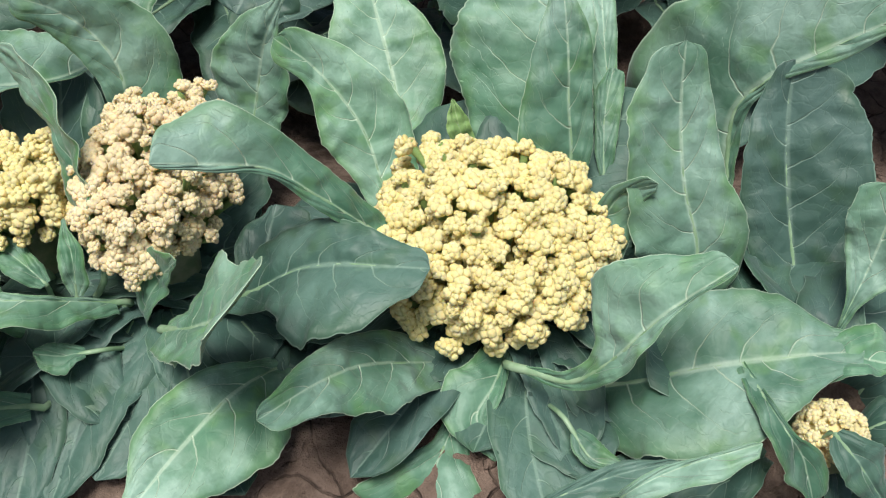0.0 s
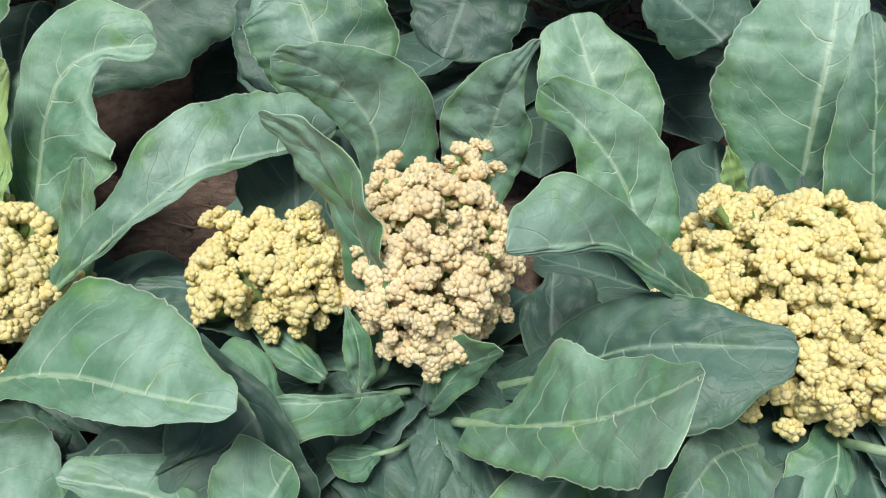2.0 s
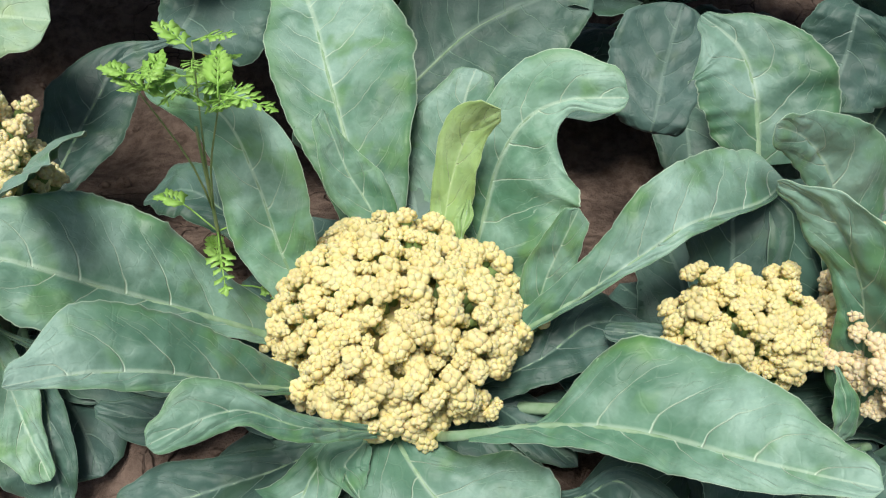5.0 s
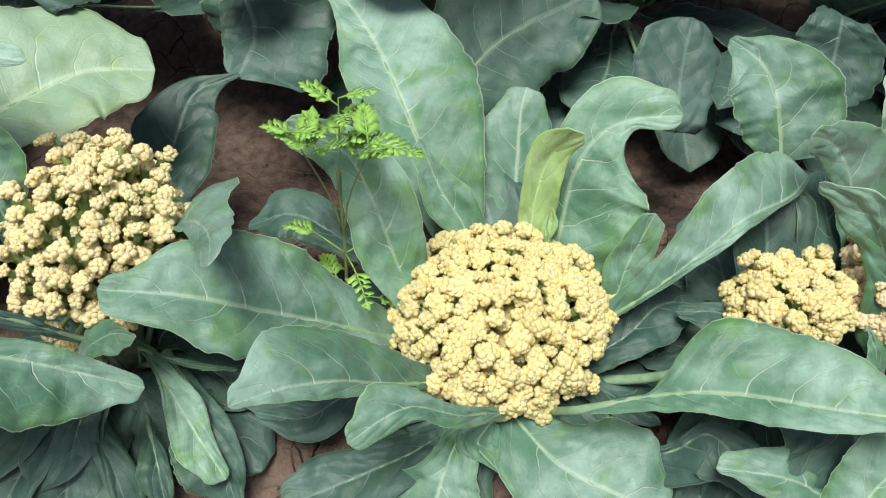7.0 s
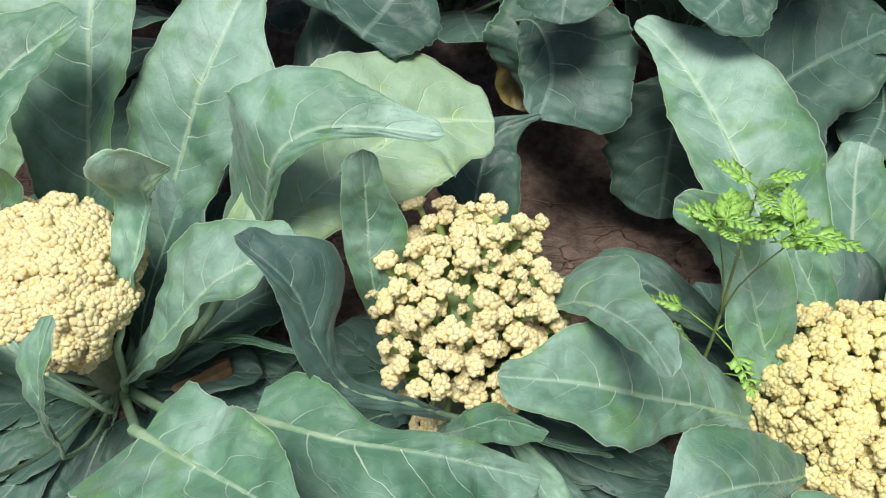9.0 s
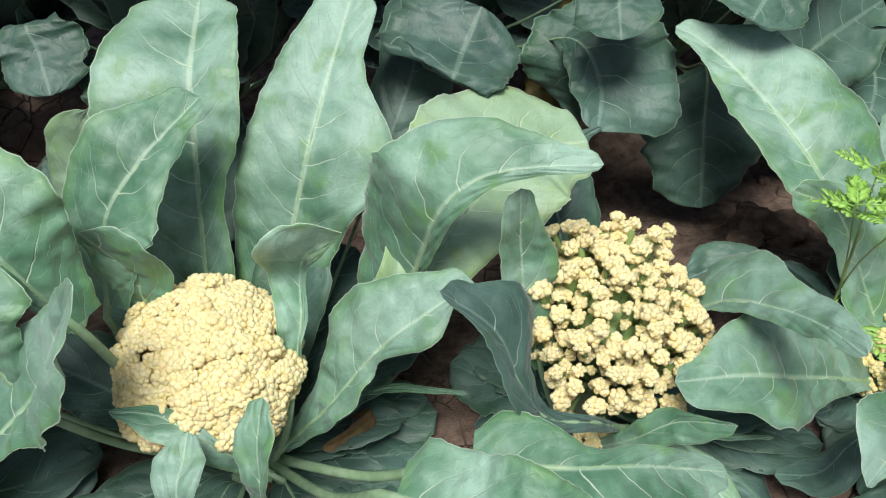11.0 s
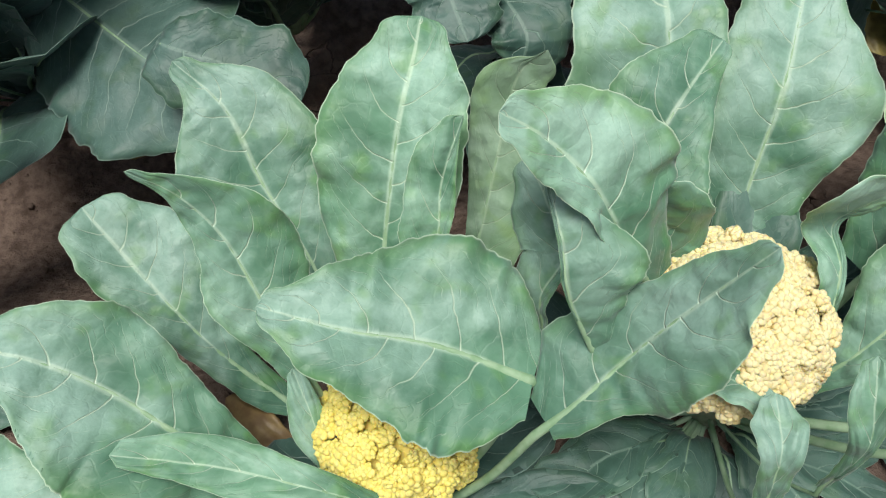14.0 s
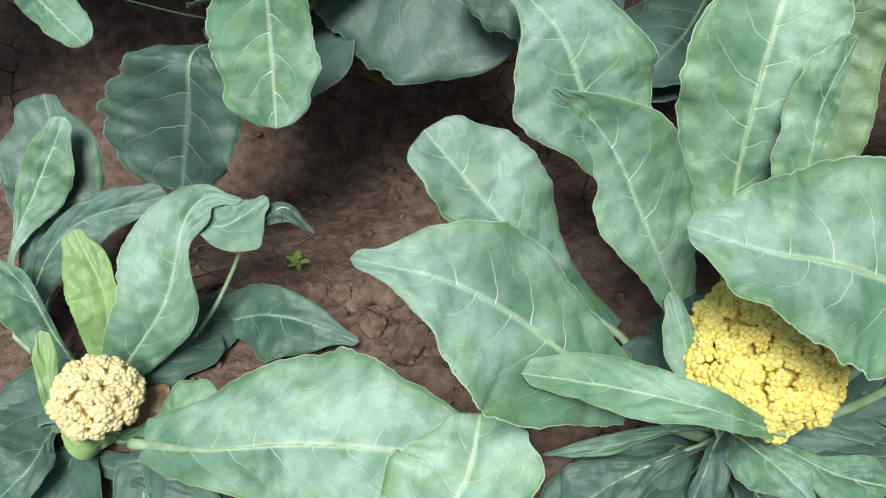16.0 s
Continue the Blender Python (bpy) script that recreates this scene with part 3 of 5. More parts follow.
# LEAVES[2] marks blue-grey blades and blades whose shade is put into their colour
def plant_a():
    plant = cauliflower((-0.02, 0.79, 0.2), "cauliflower plant with a loose cream-yellow head and glaucous leaves")
    curd(plant, (-0.035, 0.775, 0.325), (0.130, 0.122, 0.085), 310, 0.0118, CREAM, 0.5, (0, -0.25, 1), 3, spires=9)
    blade(plant, [(-0.108, 0.847, 0.216), (-0.166, 0.895, 0.279), (-0.207, 0.938, 0.366), (-0.261, 0.951, 0.435), (-0.307, 0.943, 0.479)], (0.11, -0.51, 0.85), (0.011, 0.015, 0.021, 0.034, 0.055, 0.025, 0.024), (0.016, 0.022, 0.031, 0.051, 0.061, 0.047, 0.028))
    blade(plant, [(-0.134, 0.977, 0.195), (-0.172, 1.063, 0.229), (-0.2, 1.155, 0.295), (-0.237, 1.226, 0.384), (-0.253, 1.254, 0.42)], (0.09, -0.54, 0.84), (0.009, 0.013, 0.018, 0.029, 0.057, 0.079, 0.058), (0.015, 0.021, 0.029, 0.047, 0.082, 0.069, 0.038))
    blade(plant, [(-0.013, 0.886, 0.267), (-0.002, 0.948, 0.344), (0.01, 0.996, 0.427), (0.022, 1.038, 0.489), (0.031, 1.08, 0.536)], (-0.16, -0.53, 0.83), (0.029, 0.038, 0.052, 0.084, 0.118, 0.108, 0.081), (0.022, 0.029, 0.04, 0.057, 0.063, 0.053, 0.032))
    blade(plant, [(0.039, 0.841, 0.283), (0.051, 0.882, 0.374), (0.044, 0.904, 0.432), (0.037, 0.931, 0.496), (0.025, 0.969, 0.559)], (-0.03, -0.54, 0.84), (0.027, 0.035, 0.047, 0.067, 0.053, 0.036, 0.017), (0.01, 0.013, 0.017, 0.025, 0.027, 0.026, 0.012))
    blade(plant, [(0.082, 0.925, 0.319), (0.095, 0.993, 0.391), (0.087, 1.033, 0.439), (0.077, 1.082, 0.498)], (-0.05, -0.56, 0.83), (0.008, 0.01, 0.013, 0.017, 0.021, 0.02, 0.018), (0.004, 0.005, 0.007, 0.009, 0.013, 0.017, 0.016))
    blade(plant, [(0.093, 0.9, 0.344), (0.089, 0.944, 0.396), (0.095, 0.984, 0.443)], (-0.05, -0.54, 0.84), (0.005, 0.008, 0.011, 0.011, 0.013, 0.014, 0.007), (0.006, 0.011, 0.015, 0.018, 0.019, 0.018, 0.015))
    blade(plant, [(-0.076, 0.935, 0.345), (-0.086, 0.937, 0.38), (-0.095, 0.947, 0.409)], (0.05, -0.53, 0.84), (0.005, 0.008, 0.012, 0.017, 0.015, 0.009, 0.003), (0.009, 0.015, 0.015, 0.014, 0.013, 0.008, 0.003), material=LEAVES[1])
    blade(plant, [(0.155, 0.768, 0.219), (0.197, 0.789, 0.307), (0.173, 0.819, 0.392), (0.16, 0.852, 0.464), (0.155, 0.874, 0.537)], (-0.11, -0.5, 0.86), (0.023, 0.031, 0.043, 0.071, 0.066, 0.065, 0.04), (0.02, 0.027, 0.037, 0.057, 0.043, 0.034, 0.024))
    blade(plant, [(0.053, 0.771, 0.232), (0.084, 0.78, 0.295), (0.088, 0.797, 0.347), (0.105, 0.805, 0.385), (0.14, 0.793, 0.412)], (-0.05, -0.48, 0.88), (0.005, 0.006, 0.009, 0.012, 0.016, 0.017, 0.015), (0.011, 0.015, 0.02, 0.028, 0.034, 0.026, 0.011))
    blade(plant, [(0.014, 0.624, 0.291), (0.058, 0.601, 0.305), (0.091, 0.59, 0.35), (0.132, 0.587, 0.419), (0.187, 0.605, 0.464)], (-0.07, -0.42, 0.91), (0.005, 0.009, 0.012, 0.02, 0.068, 0.048, 0.025), (0.004, 0.007, 0.009, 0.019, 0.017, 0.003, 0.005))
    blade(plant, [(0.028, 0.701, 0.205), (0.1, 0.657, 0.242), (0.188, 0.638, 0.3), (0.274, 0.648, 0.316), (0.342, 0.652, 0.328)], (-0.11, -0.4, 0.91), (0.014, 0.019, 0.026, 0.043, 0.076, 0.067, 0.024), (0.027, 0.038, 0.053, 0.086, 0.095, 0.056, 0.022))
    blade(plant, [(-0.17, 0.73, 0.212), (-0.241, 0.663, 0.232), (-0.283, 0.598, 0.253), (-0.316, 0.544, 0.241), (-0.351, 0.482, 0.219), (-0.359, 0.458, 0.206)], (0.17, -0.37, 0.91), (0.018, 0.023, 0.032, 0.055, 0.085, 0.059, 0.033), (0.006, 0.008, 0.01, 0.018, 0.044, 0.046, 0.015))
    blade(plant, [(-0.044, 0.725, 0.21), (-0.078, 0.674, 0.239), (-0.144, 0.603, 0.303), (-0.18, 0.546, 0.334), (-0.219, 0.487, 0.347)], (0.09, -0.4, 0.91), (0.015, 0.021, 0.03, 0.046, 0.058, 0.033, 0.022), (0.011, 0.016, 0.023, 0.034, 0.033, 0.025, 0.012))
    blade(plant, [(0, 0.716, 0.257), (-0.017, 0.638, 0.25), (-0.032, 0.609, 0.233), (-0.02, 0.587, 0.221), (-0.005, 0.575, 0.205)], (0.01, -0.39, 0.92), (0.005, 0.006, 0.008, 0.011, 0.016, 0.011, 0.004), (0.016, 0.019, 0.025, 0.034, 0.049, 0.024, 0.008))
    # low blades at the front, most with their shade put into the colour
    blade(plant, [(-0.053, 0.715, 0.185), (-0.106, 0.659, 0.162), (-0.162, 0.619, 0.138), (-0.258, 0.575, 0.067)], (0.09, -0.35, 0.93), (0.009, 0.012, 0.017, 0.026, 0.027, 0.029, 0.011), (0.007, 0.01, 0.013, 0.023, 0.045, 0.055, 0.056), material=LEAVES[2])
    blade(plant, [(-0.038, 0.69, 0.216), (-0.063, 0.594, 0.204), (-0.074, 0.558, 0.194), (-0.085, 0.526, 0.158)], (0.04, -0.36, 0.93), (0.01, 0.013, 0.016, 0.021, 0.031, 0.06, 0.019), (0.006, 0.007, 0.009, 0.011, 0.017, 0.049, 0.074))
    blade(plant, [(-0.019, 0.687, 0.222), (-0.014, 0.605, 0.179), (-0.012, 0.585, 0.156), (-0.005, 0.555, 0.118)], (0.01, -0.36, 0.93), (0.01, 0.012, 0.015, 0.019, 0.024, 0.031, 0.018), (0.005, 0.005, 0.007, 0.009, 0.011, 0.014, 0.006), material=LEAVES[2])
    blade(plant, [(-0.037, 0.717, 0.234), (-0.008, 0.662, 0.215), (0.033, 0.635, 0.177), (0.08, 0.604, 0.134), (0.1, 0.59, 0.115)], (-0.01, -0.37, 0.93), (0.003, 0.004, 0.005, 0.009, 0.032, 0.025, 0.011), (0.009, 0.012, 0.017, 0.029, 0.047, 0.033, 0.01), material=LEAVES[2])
    blade(plant, [(0.066, 0.583, 0.251), (0.087, 0.561, 0.238), (0.119, 0.554, 0.242)], (-0.06, -0.36, 0.93), (0.007, 0.011, 0.016, 0.018, 0.017, 0.01, 0.003), (0.004, 0.007, 0.01, 0.01, 0.006, 0.003, 0.003))
    blade(plant, [(-0.115, 0.736, 0.335), (-0.18, 0.713, 0.407), (-0.207, 0.706, 0.433), (-0.248, 0.693, 0.47), (-0.294, 0.665, 0.49), (-0.338, 0.636, 0.508)], (0.15, -0.48, 0.86), (0.005, 0.007, 0.009, 0.013, 0.007, 0.007, 0.005), (0.011, 0.015, 0.02, 0.028, 0.035, 0.061, 0.037), fold=(-20, 12))
    leaf(plant, [(-0.082, 0.651, 0.140), (-0.106, 0.632, 0.140), (-0.130, 0.617, 0.130)], (-0.006, 0.006, 0.009), (0.010, -0.010, -0.013), material=DRY)


def plant_b():
    plant = cauliflower((-0.4, 0.76, 0.21), "cauliflower plant with a bolting pinkish-beige head")
    curd(plant, (-0.41, 0.775, 0.365), (0.076, 0.108, 0.09), 260, 0.0098, BEIGE, 0.6, (0, -0.2, 1), 5, spires=16)
    blade(plant, [(-0.389, 0.941, 0.241), (-0.371, 1.003, 0.318), (-0.358, 1.014, 0.375), (-0.338, 1.011, 0.446), (-0.304, 1.001, 0.508)], (0.05, -0.53, 0.84), (0.022, 0.028, 0.038, 0.054, 0.065, 0.037, 0.011), (0.019, 0.024, 0.032, 0.046, 0.05, 0.018, 0.003))
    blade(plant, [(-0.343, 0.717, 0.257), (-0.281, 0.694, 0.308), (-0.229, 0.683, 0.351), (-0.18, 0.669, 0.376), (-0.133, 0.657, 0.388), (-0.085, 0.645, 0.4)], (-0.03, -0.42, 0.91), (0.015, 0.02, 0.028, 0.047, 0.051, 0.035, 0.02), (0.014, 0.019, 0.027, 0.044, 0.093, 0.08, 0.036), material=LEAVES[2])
    blade(plant, [(-0.369, 0.643, 0.288), (-0.317, 0.599, 0.339), (-0.268, 0.56, 0.396), (-0.232, 0.533, 0.453), (-0.202, 0.515, 0.506)], (0, -0.38, 0.92), (0.009, 0.015, 0.02, 0.073, 0.05, 0.037, 0.014), (0.029, 0.033, 0.039, 0.049, 0.059, 0.068, 0.07))
    blade(plant, [(-0.45, 0.84, 0.322), (-0.473, 0.877, 0.412), (-0.48, 0.889, 0.457), (-0.5, 0.893, 0.494), (-0.531, 0.882, 0.53), (-0.569, 0.862, 0.556)], (0.14, -0.53, 0.84), (0.01, 0.012, 0.016, 0.023, 0.03, 0.027, 0.022), (0.027, 0.034, 0.046, 0.065, 0.069, 0.039, 0.018))
    blade(plant, [(-0.418, 0.695, 0.239), (-0.401, 0.67, 0.291), (-0.376, 0.67, 0.334), (-0.338, 0.641, 0.389)], (0.08, -0.4, 0.91), (0.01, 0.013, 0.017, 0.024, 0.031, 0.028, 0.012), (0.007, 0.009, 0.012, 0.017, 0.021, 0.012, 0.004))
    blade(plant, [(-0.445, 0.737, 0.252), (-0.454, 0.692, 0.245), (-0.437, 0.648, 0.209), (-0.429, 0.622, 0.178), (-0.44, 0.572, 0.153)], (0.1, -0.35, 0.93), (0.006, 0.008, 0.011, 0.017, 0.02, 0.033, 0.017), (0.006, 0.009, 0.012, 0.019, 0.032, 0.047, 0.042))
    blade(plant, [(-0.454, 0.619, 0.267), (-0.478, 0.607, 0.271), (-0.5, 0.6, 0.281)], (0.14, -0.35, 0.93), (0.006, 0.01, 0.014, 0.022, 0.019, 0.015, 0.004), (0.005, 0.008, 0.011, 0.014, 0.014, 0.012, 0.006))
    blade(plant, [(-0.316, 0.695, 0.222), (-0.281, 0.722, 0.278), (-0.289, 0.759, 0.306), (-0.287, 0.811, 0.335)], (0, -0.42, 0.91), (0.011, 0.014, 0.018, 0.025, 0.035, 0.029, 0.009), (0.014, 0.018, 0.024, 0.033, 0.045, 0.051, 0.045), material=LEAVES[2])


def plant_c():
    plant = cauliflower((-0.56, 0.75, 0.21), "cauliflower plant with a small loose yellow head")
    curd(plant, (-0.572, 0.755, 0.36), (0.075, 0.06, 0.06), 95, 0.0112, CREAM, 0.7, (0, -0.1, 1), 7, spires=6)
    blade(plant, [(-0.456, 0.7, 0.325), (-0.463, 0.72, 0.384), (-0.478, 0.741, 0.445), (-0.504, 0.765, 0.495), (-0.533, 0.784, 0.521), (-0.571, 0.801, 0.531)], (-0.72, -0.5, 0.45), (0.021, 0.035, 0.035, 0.026, 0.029, 0.034, 0.016), (0.015, 0.026, 0.036, 0.043, 0.054, 0.039, 0.009))
    blade(plant, [(-0.543, 0.967, 0.431), (-0.557, 1.008, 0.501), (-0.582, 1.041, 0.546), (-0.628, 1.059, 0.573)], (0.02, -0.57, 0.82), (0.025, 0.042, 0.059, 0.074, 0.074, 0.073, 0.018), (0.055, 0.066, 0.085, 0.093, 0.076, 0.033, 0.011))
    blade(plant, [(-0.526, 0.658, 0.244), (-0.559, 0.644, 0.306), (-0.582, 0.66, 0.326), (-0.619, 0.675, 0.331)], (0.19, -0.37, 0.91), (0.011, 0.013, 0.017, 0.022, 0.034, 0.042, 0.023), (0.006, 0.008, 0.01, 0.013, 0.02, 0.03, 0.029))
    blade(plant, [(-0.442, 0.682, 0.283), (-0.495, 0.622, 0.336), (-0.536, 0.619, 0.336), (-0.571, 0.623, 0.329)], (0.15, -0.38, 0.91), (0.016, 0.019, 0.024, 0.032, 0.039, 0.05, 0.016), (0.003, 0.003, 0.004, 0.005, 0.007, 0.008, 0.003))
    blade(plant, [(-0.512, 0.676, 0.308), (-0.546, 0.691, 0.328), (-0.587, 0.71, 0.338)], (0.18, -0.4, 0.9), (0.008, 0.013, 0.018, 0.022, 0.018, 0.01, 0.003), (0.006, 0.009, 0.013, 0.014, 0.016, 0.013, 0.004))
    blade(plant, [(-0.551, 0.731, 0.278), (-0.589, 0.735, 0.322), (-0.654, 0.753, 0.348), (-0.718, 0.752, 0.352)], (0.22, -0.42, 0.88), (0.012, 0.015, 0.021, 0.032, 0.042, 0.038, 0.013), (0.003, 0.004, 0.005, 0.009, 0.014, 0.012, 0.01), material=LEAVES[2])
    blade(plant, [(-0.61, 0.533, 0.199), (-0.571, 0.484, 0.277), (-0.533, 0.507, 0.33), (-0.505, 0.523, 0.376)], (0.21, -0.28, 0.94), (0.015, 0.019, 0.024, 0.033, 0.044, 0.054, 0.051), (0.006, 0.007, 0.009, 0.013, 0.018, 0.031, 0.02))
    blade(plant, [(-0.5, 0.566, 0.236), (-0.562, 0.51, 0.29), (-0.627, 0.521, 0.324), (-0.713, 0.526, 0.338)], (0.22, -0.3, 0.93), (0.015, 0.019, 0.025, 0.035, 0.046, 0.028, 0.008), (0.013, 0.016, 0.022, 0.03, 0.04, 0.03, 0.021))
    blade(plant, [(-0.478, 0.671, 0.299), (-0.476, 0.683, 0.343), (-0.49, 0.71, 0.375)], (0.14, -0.41, 0.9), (0.005, 0.008, 0.012, 0.015, 0.014, 0.008, 0.003), (0.007, 0.011, 0.016, 0.013, 0.013, 0.006, 0.003))


def plant_d():
    plant = cauliflower((-0.945, 0.77, 0.2), "cauliflower plant with a broad loose cream-yellow head")
    curd(plant, (-0.945, 0.755, 0.325), (0.137, 0.122, 0.088), 310, 0.0118, CREAM, 0.5, (0, -0.25, 1), 9, [((-0.898, 0.676, 0.285), 0.026, 26), ((-0.918, 0.704, 0.290), 0.03, 30)])
    blade(plant, [(-0.843, 0.743, 0.31), (-0.768, 0.753, 0.376), (-0.694, 0.779, 0.433), (-0.638, 0.815, 0.458), (-0.559, 0.875, 0.445), (-0.523, 0.918, 0.447)], (0.1, -0.47, 0.88), (0.012, 0.016, 0.023, 0.036, 0.062, 0.073, 0.061), (0.003, 0.004, 0.005, 0.009, 0.014, 0.006, 0.005))
    blade(plant, [(-0.847, 0.762, 0.259), (-0.795, 0.782, 0.342), (-0.781, 0.799, 0.389), (-0.757, 0.809, 0.472)], (-0.13, -0.41, 0.91), (0.009, 0.011, 0.015, 0.02, 0.028, 0.022, 0.016), (0.009, 0.011, 0.014, 0.019, 0.027, 0.026, 0.02))
    blade(plant, [(-0.893, 0.816, 0.285), (-0.865, 0.864, 0.368), (-0.85, 0.908, 0.442), (-0.823, 0.929, 0.494), (-0.78, 0.939, 0.519), (-0.709, 0.935, 0.532)], (-0.1, -0.47, 0.88), (0.013, 0.017, 0.024, 0.04, 0.043, 0.06, 0.037), (0.038, 0.051, 0.071, 0.109, 0.1, 0.02, 0.018))
    blade(plant, [(-0.93, 0.853, 0.255), (-0.919, 0.935, 0.311), (-0.91, 1.02, 0.37), (-0.903, 1.095, 0.42), (-0.893, 1.131, 0.442)], (-0.06, -0.46, 0.88), (0.015, 0.02, 0.028, 0.048, 0.076, 0.059, 0.029), (0.014, 0.019, 0.026, 0.045, 0.051, 0.049, 0.034))
    blade(plant, [(-0.921, 0.81, 0.294), (-0.906, 0.852, 0.383), (-0.898, 0.882, 0.443), (-0.88, 0.895, 0.5), (-0.847, 0.878, 0.542)], (-0.07, -0.45, 0.89), (0.007, 0.009, 0.012, 0.017, 0.022, 0.03, 0.025), (0.01, 0.013, 0.018, 0.025, 0.032, 0.024, 0.013), material=LEAVES[1])
    blade(plant, [(-0.882, 0.835, 0.395), (-0.879, 0.85, 0.411), (-0.877, 0.869, 0.43)], (-0.08, -0.45, 0.89), (0.005, 0.008, 0.011, 0.012, 0.008, 0.004, 0.003), (0.003, 0.003, 0.005, 0.009, 0.009, 0.005, 0.003), material=LEAVES[1])
    blade(plant, [(-0.999, 0.898, 0.316), (-1.033, 0.972, 0.375), (-1.08, 1.069, 0.446), (-1.125, 1.177, 0.485), (-1.177, 1.262, 0.514), (-1.211, 1.299, 0.523)], (0.02, -0.52, 0.85), (0.022, 0.032, 0.047, 0.069, 0.073, 0.043, 0.022), (0.037, 0.054, 0.079, 0.114, 0.116, 0.086, 0.028))
    blade(plant, [(-1.024, 0.763, 0.287), (-1.073, 0.788, 0.371), (-1.109, 0.83, 0.456), (-1.147, 0.856, 0.526), (-1.218, 0.848, 0.574)], (0.03, -0.45, 0.89), (0.015, 0.021, 0.029, 0.048, 0.04, 0.033, 0.024), (0.017, 0.023, 0.031, 0.047, 0.053, 0.03, 0.021))
    blade(plant, [(-0.955, 0.844, 0.294), (-0.993, 0.888, 0.375), (-1.026, 0.908, 0.424), (-1.055, 0.932, 0.492)], (-0.02, -0.45, 0.89), (0.011, 0.013, 0.017, 0.024, 0.034, 0.028, 0.02), (0.013, 0.017, 0.022, 0.03, 0.034, 0.016, 0.005))
    blade(plant, [(-1.081, 0.738, 0.308), (-1.16, 0.714, 0.364), (-1.229, 0.691, 0.41), (-1.318, 0.671, 0.46), (-1.41, 0.657, 0.486)], (0.1, -0.39, 0.91), (0.011, 0.015, 0.021, 0.034, 0.066, 0.047, 0.035), (0.028, 0.038, 0.054, 0.086, 0.091, 0.062, 0.02))
    blade(plant, [(-1.083, 0.834, 0.327), (-1.166, 0.878, 0.361), (-1.232, 0.915, 0.369), (-1.302, 0.926, 0.336)], (0.07, -0.44, 0.89), (0.012, 0.016, 0.02, 0.028, 0.039, 0.042, 0.012), (0.012, 0.015, 0.02, 0.028, 0.038, 0.039, 0.011), material=LEAVES[2])
    blade(plant, [(-1.026, 0.669, 0.306), (-1.086, 0.619, 0.368), (-1.14, 0.584, 0.417), (-1.196, 0.554, 0.442), (-1.245, 0.517, 0.461)], (0.05, -0.36, 0.93), (0.006, 0.007, 0.01, 0.017, 0.019, 0.017, 0.006), (0.019, 0.024, 0.033, 0.049, 0.062, 0.067, 0.023))
    blade(plant, [(-0.946, 0.626, 0.304), (-1.003, 0.575, 0.368), (-1.051, 0.564, 0.399), (-1.082, 0.546, 0.408), (-1.125, 0.508, 0.41)], (-0.01, -0.34, 0.94), (0.007, 0.008, 0.011, 0.015, 0.015, 0.017, 0.015), (0.005, 0.007, 0.009, 0.012, 0.016, 0.039, 0.018))
    blade(plant, [(-0.956, 0.697, 0.259), (-0.917, 0.627, 0.266), (-0.869, 0.581, 0.248), (-0.803, 0.546, 0.242), (-0.747, 0.527, 0.223)], (-0.08, -0.31, 0.95), (0.015, 0.021, 0.029, 0.048, 0.086, 0.085, 0.047), (0.023, 0.031, 0.044, 0.073, 0.061, 0.031, 0.009))
    blade(plant, [(-0.848, 0.606, 0.342), (-0.77, 0.594, 0.384), (-0.694, 0.572, 0.413), (-0.608, 0.528, 0.446), (-0.526, 0.493, 0.475)], (0.12, -0.37, 0.92), (0.003, 0.004, 0.005, 0.085, 0.082, 0.06, 0.025), (0.009, 0.015, 0.021, 0.027, 0.032, 0.024, 0.014))
    # low blades under the head, most in the dark colour that stands for shade
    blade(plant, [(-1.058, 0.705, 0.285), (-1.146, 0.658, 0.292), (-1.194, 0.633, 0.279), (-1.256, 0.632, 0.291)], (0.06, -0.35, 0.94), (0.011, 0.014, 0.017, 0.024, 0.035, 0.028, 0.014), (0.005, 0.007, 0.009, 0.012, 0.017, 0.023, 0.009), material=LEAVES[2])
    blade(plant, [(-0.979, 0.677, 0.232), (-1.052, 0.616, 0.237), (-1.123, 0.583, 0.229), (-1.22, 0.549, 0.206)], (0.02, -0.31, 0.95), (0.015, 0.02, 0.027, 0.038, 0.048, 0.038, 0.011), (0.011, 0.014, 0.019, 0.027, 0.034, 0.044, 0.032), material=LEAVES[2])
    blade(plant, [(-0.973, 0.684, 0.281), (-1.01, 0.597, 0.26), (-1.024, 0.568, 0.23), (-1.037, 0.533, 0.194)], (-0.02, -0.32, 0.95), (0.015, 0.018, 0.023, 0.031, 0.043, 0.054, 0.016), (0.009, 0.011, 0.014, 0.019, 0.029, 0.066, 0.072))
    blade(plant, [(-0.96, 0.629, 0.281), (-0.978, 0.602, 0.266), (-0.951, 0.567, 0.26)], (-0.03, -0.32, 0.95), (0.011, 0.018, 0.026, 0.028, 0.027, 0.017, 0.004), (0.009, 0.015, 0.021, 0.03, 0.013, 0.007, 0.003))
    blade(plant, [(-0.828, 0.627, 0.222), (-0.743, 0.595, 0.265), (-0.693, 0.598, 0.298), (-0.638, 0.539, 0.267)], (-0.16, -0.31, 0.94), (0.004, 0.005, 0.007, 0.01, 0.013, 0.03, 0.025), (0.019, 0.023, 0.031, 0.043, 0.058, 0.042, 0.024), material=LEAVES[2])
